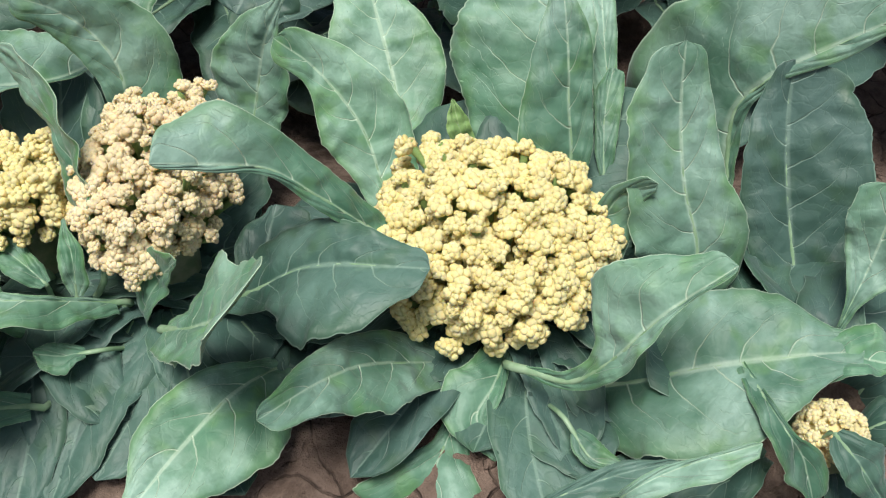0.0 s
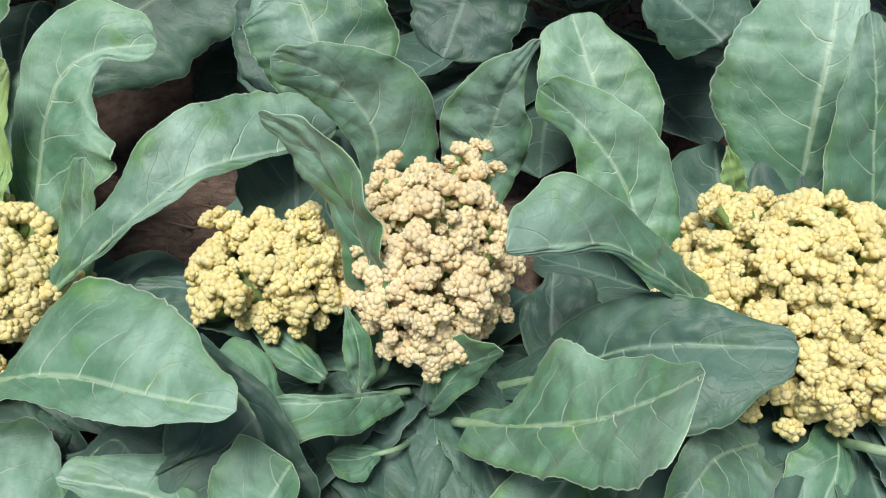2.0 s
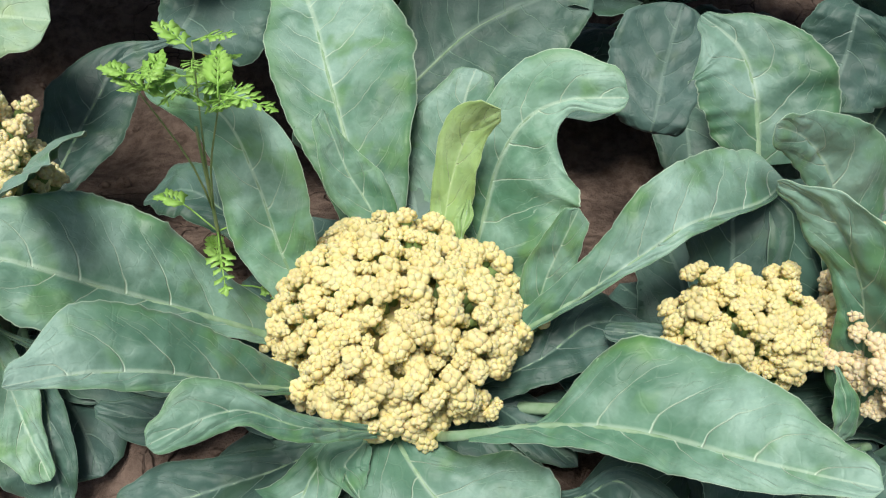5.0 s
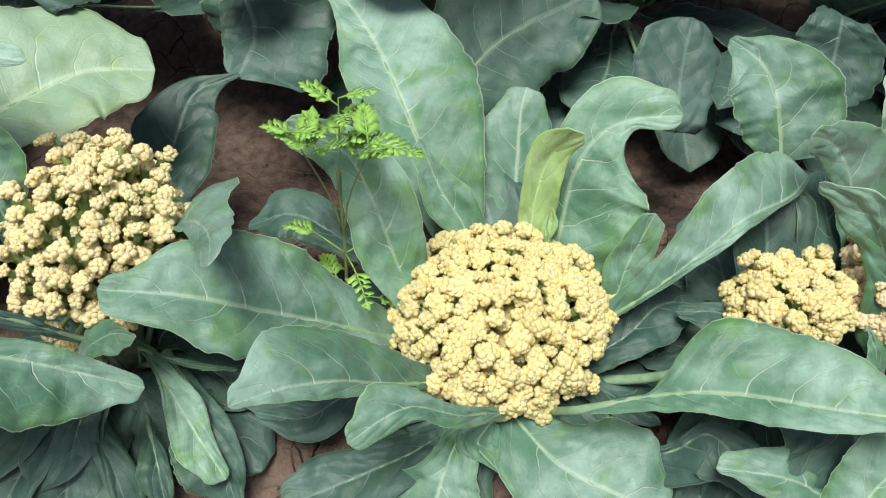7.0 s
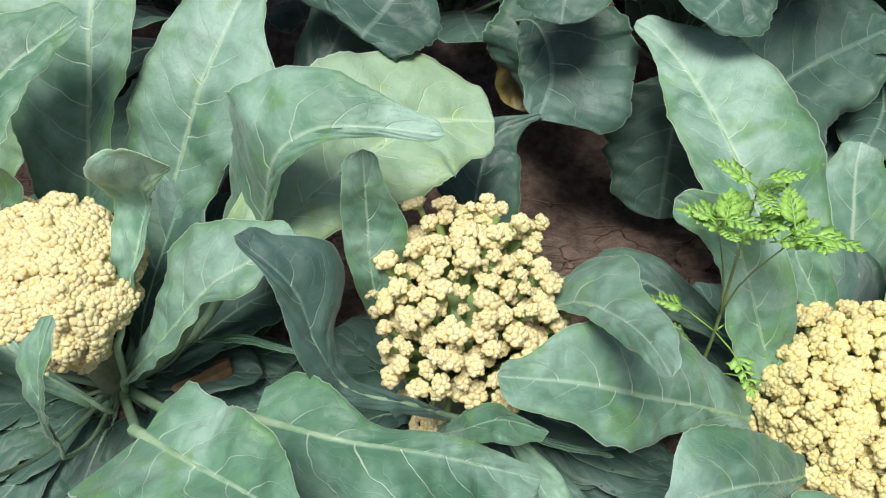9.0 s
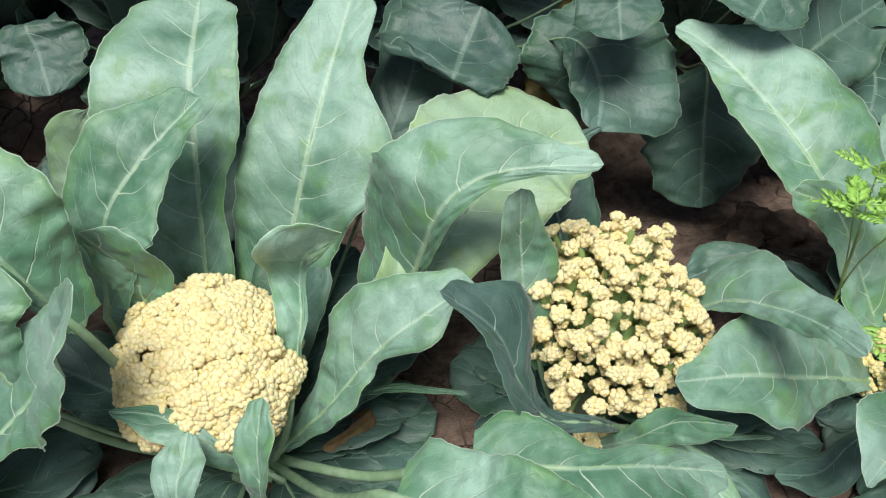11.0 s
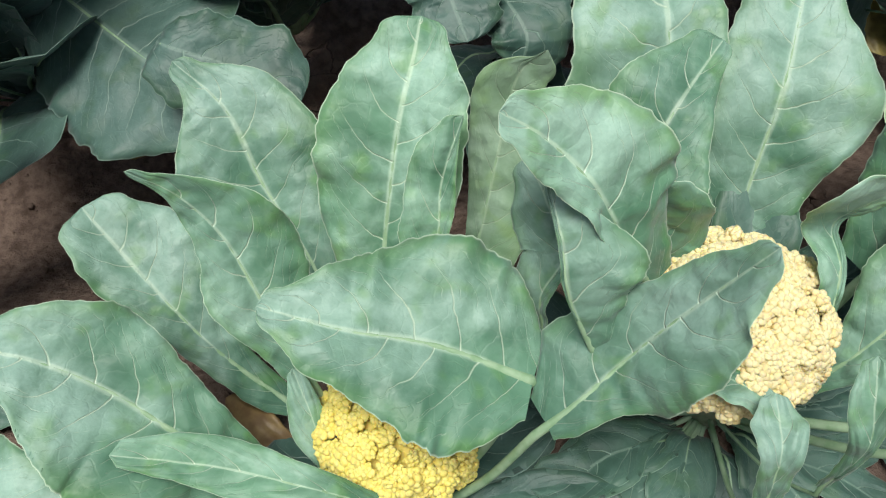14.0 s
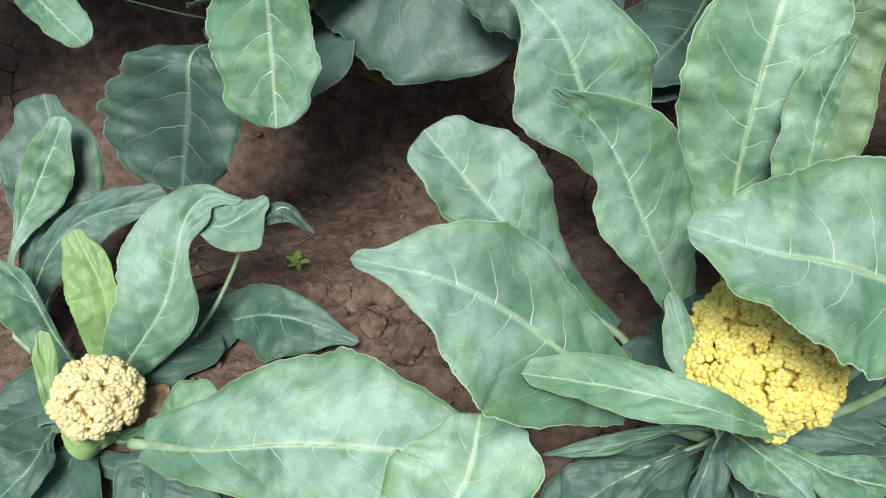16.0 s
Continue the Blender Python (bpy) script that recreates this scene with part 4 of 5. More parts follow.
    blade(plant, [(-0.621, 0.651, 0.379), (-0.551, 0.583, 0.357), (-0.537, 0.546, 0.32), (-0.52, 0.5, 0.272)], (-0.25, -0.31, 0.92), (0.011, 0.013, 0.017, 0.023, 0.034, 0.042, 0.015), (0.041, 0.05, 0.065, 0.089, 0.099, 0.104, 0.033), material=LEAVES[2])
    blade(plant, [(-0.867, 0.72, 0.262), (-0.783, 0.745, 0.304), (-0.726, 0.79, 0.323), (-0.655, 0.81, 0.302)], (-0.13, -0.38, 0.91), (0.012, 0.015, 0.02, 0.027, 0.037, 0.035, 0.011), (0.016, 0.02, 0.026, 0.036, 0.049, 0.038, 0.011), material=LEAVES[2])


def plant_e():
    plant = cauliflower((-1.46, 0.77, 0.22), "cauliflower plant with a bolted pale head on green stalks")
    curd(plant, (-1.447, 0.780, 0.44), (0.108, 0.110, 0.100), 190, 0.0108, PALE, 1.0, (0, -0.1, 1), 12, [((-1.491, 0.686, 0.340), 0.012, 6), ((-1.468, 0.687, 0.330), 0.013, 7), ((-1.512, 0.711, 0.350), 0.01, 5)], 14)
    blade(plant, [(-1.453, 0.917, 0.297), (-1.446, 1.01, 0.333), (-1.436, 1.11, 0.364), (-1.415, 1.169, 0.398), (-1.345, 1.198, 0.415)], (0.17, -0.47, 0.86), (0.017, 0.023, 0.032, 0.053, 0.066, 0.025, 0.008), (0.021, 0.028, 0.039, 0.065, 0.06, 0.044, 0.005), material=LEAVES[2])
    blade(plant, [(-1.535, 0.763, 0.396), (-1.555, 0.779, 0.493), (-1.56, 0.804, 0.575), (-1.561, 0.814, 0.655)], (0.1, -0.42, 0.9), (0.009, 0.012, 0.015, 0.022, 0.029, 0.028, 0.024), (0.014, 0.018, 0.023, 0.033, 0.044, 0.027, 0.016))
    blade(plant, [(-1.45, 0.677, 0.372), (-1.501, 0.64, 0.45), (-1.562, 0.625, 0.495), (-1.593, 0.638, 0.552), (-1.615, 0.662, 0.606), (-1.667, 0.68, 0.655)], (0.11, -0.35, 0.93), (0.005, 0.007, 0.01, 0.013, 0.025, 0.022, 0.007), (0.003, 0.004, 0.006, 0.01, 0.016, 0.059, 0.024), material=LEAVES[2])
    blade(plant, [(-1.377, 0.787, 0.427), (-1.327, 0.747, 0.504), (-1.292, 0.701, 0.541), (-1.269, 0.647, 0.571), (-1.256, 0.587, 0.595)], (-0.06, -0.4, 0.92), (0.03, 0.039, 0.053, 0.075, 0.038, 0.029, 0.017), (0.006, 0.008, 0.011, 0.015, 0.019, 0.017, 0.01))
    blade(plant, [(-1.488, 0.692, 0.306), (-1.446, 0.651, 0.387), (-1.402, 0.64, 0.43), (-1.356, 0.6, 0.473)], (0.02, -0.33, 0.94), (0.007, 0.009, 0.011, 0.015, 0.021, 0.007, 0.003), (0.008, 0.01, 0.013, 0.017, 0.024, 0.025, 0.013))
    # low blades near the ground; the dark leaf colour carries their shade
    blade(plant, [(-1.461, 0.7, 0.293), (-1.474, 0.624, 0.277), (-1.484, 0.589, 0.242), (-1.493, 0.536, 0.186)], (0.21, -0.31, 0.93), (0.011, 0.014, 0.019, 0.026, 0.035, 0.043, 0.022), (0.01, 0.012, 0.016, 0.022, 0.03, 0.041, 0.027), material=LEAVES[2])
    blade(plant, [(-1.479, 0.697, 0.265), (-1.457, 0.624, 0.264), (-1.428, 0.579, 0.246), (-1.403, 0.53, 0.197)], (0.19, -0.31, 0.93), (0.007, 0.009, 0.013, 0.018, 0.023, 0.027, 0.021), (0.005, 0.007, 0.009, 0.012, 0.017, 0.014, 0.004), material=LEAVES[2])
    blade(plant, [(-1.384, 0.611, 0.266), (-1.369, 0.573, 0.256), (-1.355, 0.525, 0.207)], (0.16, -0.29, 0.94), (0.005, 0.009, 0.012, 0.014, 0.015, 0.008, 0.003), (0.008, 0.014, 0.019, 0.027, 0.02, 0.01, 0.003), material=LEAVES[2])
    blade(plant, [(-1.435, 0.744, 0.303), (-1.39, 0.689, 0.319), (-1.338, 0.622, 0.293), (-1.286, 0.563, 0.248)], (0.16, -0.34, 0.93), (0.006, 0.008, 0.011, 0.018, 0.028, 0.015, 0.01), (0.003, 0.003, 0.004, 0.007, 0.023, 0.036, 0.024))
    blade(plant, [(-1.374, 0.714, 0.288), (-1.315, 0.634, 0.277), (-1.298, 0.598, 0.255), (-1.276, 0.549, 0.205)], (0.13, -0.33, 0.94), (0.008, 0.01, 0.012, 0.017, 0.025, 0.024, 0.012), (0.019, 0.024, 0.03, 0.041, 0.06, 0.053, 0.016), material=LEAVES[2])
    blade(plant, [(-1.39, 0.697, 0.327), (-1.334, 0.674, 0.333), (-1.27, 0.644, 0.361)], (0.14, -0.36, 0.92), (0.003, 0.003, 0.003, 0.005, 0.004, 0.003, 0.003), (0.003, 0.003, 0.003, 0.005, 0.004, 0.003, 0.003))


def plant_f():
    plant = cauliflower((-1.91, 0.78, 0.26), "cauliflower plant with a dense pale cream head")
    curd(plant, (-1.930, 0.762, 0.475), (0.099, 0.099, 0.070), 300, 0.0135, PALE, 0.0, (0, -0.3, 1), 13, [((-1.889, 0.715, 0.420), 0.024, 24)])
    blade(plant, [(-1.65, 0.581, 0.499), (-1.558, 0.555, 0.51), (-1.472, 0.567, 0.474), (-1.358, 0.586, 0.401)], (0.07, -0.32, 0.95), (0.032, 0.053, 0.05, 0.019, 0.022, 0.019, 0.013), (0.034, 0.057, 0.079, 0.092, 0.077, 0.051, 0.023))
    blade(plant, [(-1.732, 0.822, 0.44), (-1.685, 0.819, 0.528), (-1.653, 0.799, 0.644), (-1.61, 0.8, 0.687), (-1.556, 0.803, 0.693), (-1.475, 0.804, 0.687)], (-0.21, -0.35, 0.91), (0.047, 0.066, 0.094, 0.116, 0.092, 0.047, 0.019), (0.005, 0.007, 0.01, 0.016, 0.018, 0.01, 0.009), fold=(12, -15))
    blade(plant, [(-1.736, 0.776, 0.479), (-1.665, 0.831, 0.523), (-1.601, 0.925, 0.529), (-1.512, 1.009, 0.537), (-1.421, 1.034, 0.528)], (0.11, -0.46, 0.88), (0.028, 0.04, 0.057, 0.088, 0.132, 0.108, 0.051), (0.021, 0.029, 0.042, 0.065, 0.087, 0.091, 0.058), material=LEAVES[3])
    blade(plant, [(-1.731, 0.521, 0.556), (-1.647, 0.46, 0.604), (-1.553, 0.392, 0.658)], (0.19, -0.29, 0.94), (0.035, 0.059, 0.057, 0.056, 0.053, 0.035, 0.014), (0.077, 0.079, 0.083, 0.069, 0.035, 0.024, 0.009))
    blade(plant, [(-1.941, 0.877, 0.382), (-1.945, 0.936, 0.463), (-1.936, 1.017, 0.582), (-1.931, 1.076, 0.659), (-1.917, 1.19, 0.702)], (-0.03, -0.43, 0.9), (0.032, 0.046, 0.066, 0.1, 0.126, 0.112, 0.084), (0.02, 0.028, 0.041, 0.031, 0.063, 0.066, 0.054))
    blade(plant, [(-1.887, 0.865, 0.329), (-1.859, 0.923, 0.406), (-1.83, 0.966, 0.483), (-1.795, 1.014, 0.578), (-1.76, 1.083, 0.638), (-1.716, 1.176, 0.705)], (-0.1, -0.41, 0.9), (0.027, 0.039, 0.058, 0.084, 0.082, 0.07, 0.045), (0.024, 0.036, 0.052, 0.076, 0.115, 0.049, 0.041))
    blade(plant, [(-2.04, 0.832, 0.525), (-2.023, 0.874, 0.614), (-1.979, 0.911, 0.661), (-1.942, 0.946, 0.68), (-1.906, 0.979, 0.697)], (0.01, -0.42, 0.91), (0.023, 0.03, 0.04, 0.057, 0.073, 0.054, 0.034), (0.033, 0.042, 0.056, 0.079, 0.05, 0.027, 0.018))
    blade(plant, [(-2.044, 0.746, 0.588), (-2.085, 0.755, 0.679), (-2.109, 0.768, 0.727), (-2.137, 0.78, 0.761), (-2.164, 0.784, 0.789), (-2.191, 0.783, 0.812)], (0.08, -0.38, 0.92), (0.01, 0.013, 0.017, 0.025, 0.032, 0.033, 0.022), (0.033, 0.042, 0.056, 0.079, 0.082, 0.055, 0.026))
    blade(plant, [(-1.978, 0.813, 0.436), (-1.995, 0.823, 0.534), (-1.997, 0.825, 0.575), (-2.035, 0.824, 0.649)], (0, -0.35, 0.94), (0.008, 0.011, 0.014, 0.019, 0.027, 0.022, 0.01), (0.013, 0.016, 0.021, 0.029, 0.041, 0.057, 0.047))
    blade(plant, [(-1.841, 0.719, 0.444), (-1.817, 0.768, 0.528), (-1.813, 0.815, 0.554), (-1.799, 0.797, 0.606), (-1.758, 0.782, 0.648)], (-0.11, -0.34, 0.94), (0.012, 0.016, 0.021, 0.029, 0.039, 0.063, 0.051), (0.003, 0.004, 0.005, 0.007, 0.007, 0.012, 0.005))
    blade(plant, [(-1.861, 0.731, 0.342), (-1.804, 0.719, 0.423), (-1.759, 0.724, 0.482), (-1.71, 0.726, 0.54), (-1.624, 0.739, 0.596)], (-0.14, -0.28, 0.95), (0.012, 0.017, 0.023, 0.039, 0.076, 0.057, 0.03), (0.01, 0.014, 0.019, 0.032, 0.012, 0.037, 0.007))
    blade(plant, [(-1.869, 0.66, 0.391), (-1.921, 0.653, 0.476), (-1.97, 0.678, 0.506), (-2.022, 0.683, 0.52)], (-0.04, -0.25, 0.97), (0.008, 0.01, 0.013, 0.018, 0.026, 0.03, 0.009), (0.004, 0.005, 0.006, 0.008, 0.012, 0.01, 0.005))
    blade(plant, [(-1.957, 0.564, 0.401), (-1.949, 0.587, 0.498), (-1.941, 0.62, 0.512), (-1.937, 0.645, 0.521)], (-0.02, -0.21, 0.98), (0.01, 0.011, 0.014, 0.018, 0.022, 0.03, 0.018), (0.009, 0.01, 0.013, 0.017, 0.02, 0.027, 0.013))
    blade(plant, [(-1.878, 0.591, 0.4), (-1.865, 0.581, 0.499), (-1.861, 0.605, 0.545), (-1.852, 0.639, 0.574)], (-0.08, -0.21, 0.97), (0.007, 0.009, 0.011, 0.014, 0.022, 0.024, 0.015), (0.003, 0.004, 0.005, 0.006, 0.01, 0.025, 0.012))
    blade(plant, [(-1.778, 0.78, 0.358), (-1.714, 0.77, 0.381), (-1.63, 0.747, 0.381)], (-0.15, -0.27, 0.95), (0.003, 0.003, 0.003, 0.005, 0.003, 0.003, 0.003), (0.003, 0.004, 0.005, 0.007, 0.007, 0.004, 0.003))
    blade(plant, [(-2.102, 0.698, 0.533), (-2.134, 0.718, 0.626), (-2.138, 0.746, 0.674), (-2.145, 0.788, 0.722)], (-0.17, -0.33, 0.93), (0.003, 0.003, 0.003, 0.003, 0.004, 0.004, 0.003), (0.025, 0.031, 0.039, 0.053, 0.078, 0.042, 0.015))
    blade(plant, [(-2.13, 0.775, 0.431), (-2.143, 0.791, 0.529), (-2.116, 0.806, 0.583), (-2.129, 0.847, 0.63), (-2.144, 0.875, 0.665)], (-0.16, -0.34, 0.93), (0.015, 0.019, 0.025, 0.036, 0.047, 0.042, 0.024), (0.005, 0.006, 0.008, 0.011, 0.015, 0.026, 0.013))
    leaf(plant, [(-1.680, 1.140, 0.498), (-1.640, 1.200, 0.565), (-1.608, 1.260, 0.673)], (-0.052, 0.017, 0.010), (0.061, -0.010, -0.018), material=LEAVES[2], p=0.9)
    leaf(plant, [(-1.751, 0.787, 0.300), (-1.783, 0.761, 0.300), (-1.820, 0.745, 0.300)], (-0.002, 0.003, 0.011), (0.004, -0.007, -0.010), material=DRY)


def plant_g():
    plant = cauliflower((-2.33, 0.71, 0.23), "cauliflower plant with a bright yellow head under broad leaves")
    curd(plant, (-2.318, 0.742, 0.385), (0.084, 0.086, 0.058), 170, 0.0130, YELLOW, 0.12, (0, -0.2, 1), 15, [((-2.253, 0.715, 0.340), 0.022, 20), ((-2.273, 0.722, 0.350), 0.02, 18)])
    blade(plant, [(-2.161, 0.666, 0.487), (-2.131, 0.669, 0.519), (-2.085, 0.682, 0.561), (-2.049, 0.676, 0.625), (-2.015, 0.666, 0.686), (-1.985, 0.654, 0.745)], (-0.21, -0.29, 0.93), (0.034, 0.056, 0.078, 0.063, 0.043, 0.031, 0.016), (0.017, 0.028, 0.039, 0.07, 0.074, 0.055, 0.024))
    blade(plant, [(-2.168, 0.708, 0.508), (-2.263, 0.74, 0.551), (-2.35, 0.754, 0.58), (-2.431, 0.773, 0.614)], (-0.06, -0.33, 0.94), (0.043, 0.072, 0.101, 0.107, 0.076, 0.052, 0.023), (0.045, 0.074, 0.103, 0.114, 0.089, 0.062, 0.024))
    blade(plant, [(-2.316, 0.879, 0.401), (-2.3, 0.939, 0.479), (-2.265, 1.015, 0.599), (-2.235, 1.068, 0.66), (-2.221, 1.1, 0.689)], (-0.06, -0.42, 0.91), (0.03, 0.04, 0.056, 0.083, 0.095, 0.073, 0.046), (0.026, 0.035, 0.048, 0.08, 0.083, 0.076, 0.036))
    blade(plant, [(-2.257, 0.855, 0.442), (-2.236, 0.907, 0.525), (-2.225, 0.939, 0.579), (-2.194, 0.969, 0.647)], (-0.09, -0.39, 0.92), (0.021, 0.027, 0.035, 0.048, 0.041, 0.04, 0.022), (0.006, 0.008, 0.01, 0.013, 0.019, 0.01, 0.003))
    blade(plant, [(-2.37, 0.936, 0.343), (-2.401, 1.013, 0.399), (-2.447, 1.088, 0.47), (-2.477, 1.15, 0.546), (-2.533, 1.192, 0.602)], (0.03, -0.42, 0.91), (0.019, 0.026, 0.037, 0.06, 0.1, 0.07, 0.02), (0.022, 0.03, 0.043, 0.065, 0.104, 0.07, 0.021))
    blade(plant, [(-2.405, 0.8, 0.432), (-2.438, 0.844, 0.515), (-2.468, 0.888, 0.589), (-2.503, 0.902, 0.65), (-2.542, 0.899, 0.695)], (0.04, -0.38, 0.92), (0.02, 0.026, 0.035, 0.054, 0.033, 0.013, 0.004), (0.024, 0.032, 0.043, 0.066, 0.068, 0.033, 0.008))
    blade(plant, [(-2.448, 0.867, 0.271), (-2.524, 0.908, 0.351), (-2.585, 0.958, 0.426), (-2.664, 1.049, 0.507)], (0.09, -0.35, 0.93), (0.017, 0.028, 0.031, 0.031, 0.041, 0.058, 0.047), (0.017, 0.02, 0.025, 0.043, 0.083, 0.083, 0.05))
    blade(plant, [(-2.476, 0.716, 0.39), (-2.547, 0.741, 0.456), (-2.604, 0.773, 0.503), (-2.668, 0.792, 0.552), (-2.758, 0.805, 0.593)], (0.13, -0.32, 0.94), (0.038, 0.052, 0.072, 0.112, 0.103, 0.044, 0.011), (0.026, 0.036, 0.049, 0.068, 0.083, 0.049, 0.014))
    blade(plant, [(-2.333, 0.652, 0.381), (-2.412, 0.661, 0.442), (-2.503, 0.696, 0.45), (-2.603, 0.703, 0.497)], (0.04, -0.26, 0.96), (0.01, 0.012, 0.017, 0.024, 0.03, 0.021, 0.013), (0.01, 0.013, 0.018, 0.025, 0.032, 0.03, 0.019))
    blade(plant, [(-2.372, 0.7, 0.313), (-2.399, 0.735, 0.389), (-2.41, 0.768, 0.429), (-2.42, 0.796, 0.464)], (0.01, -0.28, 0.96), (0.009, 0.011, 0.013, 0.018, 0.027, 0.022, 0.011), (0.006, 0.007, 0.009, 0.012, 0.015, 0.014, 0.01))
    blade(plant, [(-2.204, 0.969, 0.305), (-2.166, 1.038, 0.366), (-2.124, 1.104, 0.479), (-2.099, 1.124, 0.564), (-2.068, 1.102, 0.615)], (-0.12, -0.41, 0.9), (0.009, 0.013, 0.018, 0.029, 0.044, 0.048, 0.003), (0.033, 0.046, 0.065, 0.079, 0.066, 0.05, 0.033), material=LEAVES[3])
    blade(plant, [(-2.663, 0.561, 0.238), (-2.709, 0.606, 0.314), (-2.668, 0.662, 0.356), (-2.646, 0.719, 0.387)], (0.01, -0.19, 0.98), (0.028, 0.035, 0.046, 0.064, 0.087, 0.077, 0.04), (0.016, 0.02, 0.026, 0.036, 0.049, 0.084, 0.06))
    blade(plant, [(-2.349, 0.702, 0.283), (-2.336, 0.668, 0.308), (-2.314, 0.636, 0.31), (-2.285, 0.597, 0.295)], (-0.18, -0.19, 0.96), (0.006, 0.008, 0.011, 0.016, 0.02, 0.024, 0.009), (0.017, 0.022, 0.03, 0.043, 0.042, 0.022, 0.006))
    blade(plant, [(-2.322, 0.689, 0.282), (-2.291, 0.657, 0.302), (-2.251, 0.623, 0.303), (-2.181, 0.595, 0.296)], (-0.21, -0.18, 0.96), (0.003, 0.004, 0.006, 0.01, 0.024, 0.03, 0.009), (0.007, 0.01, 0.014, 0.022, 0.036, 0.021, 0.006))
    blade(plant, [(-2.378, 0.692, 0.278), (-2.438, 0.675, 0.286), (-2.502, 0.659, 0.272), (-2.559, 0.636, 0.241)], (-0.11, -0.2, 0.97), (0.006, 0.007, 0.01, 0.017, 0.032, 0.027, 0.009), (0.003, 0.003, 0.005, 0.008, 0.028, 0.047, 0.024), material=LEAVES[2])
    blade(plant, [(-2.367, 0.704, 0.292), (-2.427, 0.701, 0.305), (-2.494, 0.7, 0.29), (-2.574, 0.71, 0.27)], (-0.11, -0.22, 0.97), (0.003, 0.003, 0.003, 0.004, 0.01, 0.008, 0.003), (0.004, 0.005, 0.007, 0.012, 0.014, 0.01, 0.003))
    blade(plant, [(-2.35, 0.707, 0.284), (-2.378, 0.675, 0.3), (-2.392, 0.653, 0.296), (-2.421, 0.614, 0.266)], (-0.15, -0.2, 0.97), (0.009, 0.011, 0.015, 0.022, 0.028, 0.027, 0.008), (0.003, 0.003, 0.005, 0.007, 0.008, 0.009, 0.003), material=LEAVES[2])
    leaf(plant, [(-2.468, 0.813, 0.250), (-2.501, 0.845, 0.270), (-2.540, 0.901, 0.260)], (-0.020, -0.015, -0.016), (0.021, 0.015, 0.011), material=DRY)


def plant_h():
    plant = cauliflower((-3.12, 0.88, 0.2), "young cauliflower plant with a small pale head")
    curd(plant, (-3.109, 0.841, 0.328), (0.050, 0.046, 0.038), 44, 0.0125, PALE, 0.0, (0, -0.2, 1), 17)
    blade(plant, [(-3.052, 0.775, 0.314), (-2.963, 0.741, 0.344), (-2.858, 0.733, 0.341), (-2.747, 0.706, 0.349), (-2.646, 0.681, 0.346)], (0.09, -0.24, 0.97), (0.031, 0.043, 0.061, 0.096, 0.114, 0.078, 0.046), (0.021, 0.03, 0.042, 0.066, 0.076, 0.06, 0.027))
    blade(plant, [(-3.125, 0.906, 0.246), (-3.122, 0.939, 0.286), (-3.113, 0.991, 0.337), (-3.146, 1.071, 0.383)], (0.2, -0.33, 0.92), (0.013, 0.018, 0.025, 0.04, 0.047, 0.037, 0.022), (0.009, 0.012, 0.017, 0.027, 0.02, 0.023, 0.01), material=LEAVES[1])
    blade(plant, [(-3.115, 0.895, 0.246), (-3.092, 0.915, 0.282), (-3.026, 0.963, 0.344), (-2.994, 1.044, 0.392), (-2.962, 1.077, 0.405), (-2.914, 1.068, 0.4)], (0.16, -0.34, 0.93), (0.02, 0.032, 0.048, 0.063, 0.072, 0.033, 0.005), (0.015, 0.023, 0.036, 0.047, 0.015, 0.028, 0.01))
    blade(plant, [(-3.078, 1.041, 0.317), (-2.994, 1.062, 0.368), (-2.941, 1.044, 0.381), (-2.88, 1.067, 0.4)], (0.14, -0.37, 0.92), (0.01, 0.012, 0.015, 0.021, 0.03, 0.029, 0.009), (0.007, 0.008, 0.01, 0.014, 0.02, 0.058, 0.017))
    blade(plant, [(-2.893, 1.049, 0.374), (-2.86, 1.06, 0.383), (-2.826, 1.028, 0.36)], (0.08, -0.38, 0.92), (0.005, 0.009, 0.012, 0.007, 0.005, 0.003, 0.003), (0.009, 0.015, 0.021, 0.024, 0.018, 0.01, 0.003), material=LEAVES[2])
    blade(plant, [(-3.288, 1.037, 0.225), (-3.293, 1.126, 0.27), (-3.237, 1.208, 0.331), (-3.175, 1.269, 0.403)], (0.24, -0.37, 0.9), (0.003, 0.003, 0.003, 0.003, 0.024, 0.032, 0.02), (0.005, 0.007, 0.009, 0.016, 0.043, 0.047, 0.019))
    blade(plant, [(-3.254, 1.007, 0.177), (-3.267, 1.099, 0.213), (-3.212, 1.224, 0.307), (-3.228, 1.355, 0.378)], (0.22, -0.37, 0.9), (0.013, 0.018, 0.026, 0.042, 0.079, 0.083, 0.047), (0.008, 0.011, 0.016, 0.025, 0.064, 0.059, 0.022), material=LEAVES[2])
    blade(plant, [(-3.256, 0.981, 0.206), (-3.25, 1.064, 0.262), (-3.172, 1.121, 0.332), (-3.031, 1.133, 0.357)], (0.22, -0.36, 0.91), (0.007, 0.009, 0.014, 0.02, 0.022, 0.028, 0.023), (0.012, 0.016, 0.022, 0.037, 0.055, 0.029, 0.021), material=LEAVES[2])
    blade(plant, [(-3.171, 0.929, 0.232), (-3.204, 0.98, 0.277), (-3.224, 1.022, 0.319), (-3.271, 1.074, 0.344)], (0.23, -0.32, 0.92), (0.016, 0.021, 0.027, 0.039, 0.05, 0.03, 0.009), (0.003, 0.003, 0.004, 0.006, 0.008, 0.013, 0.004))
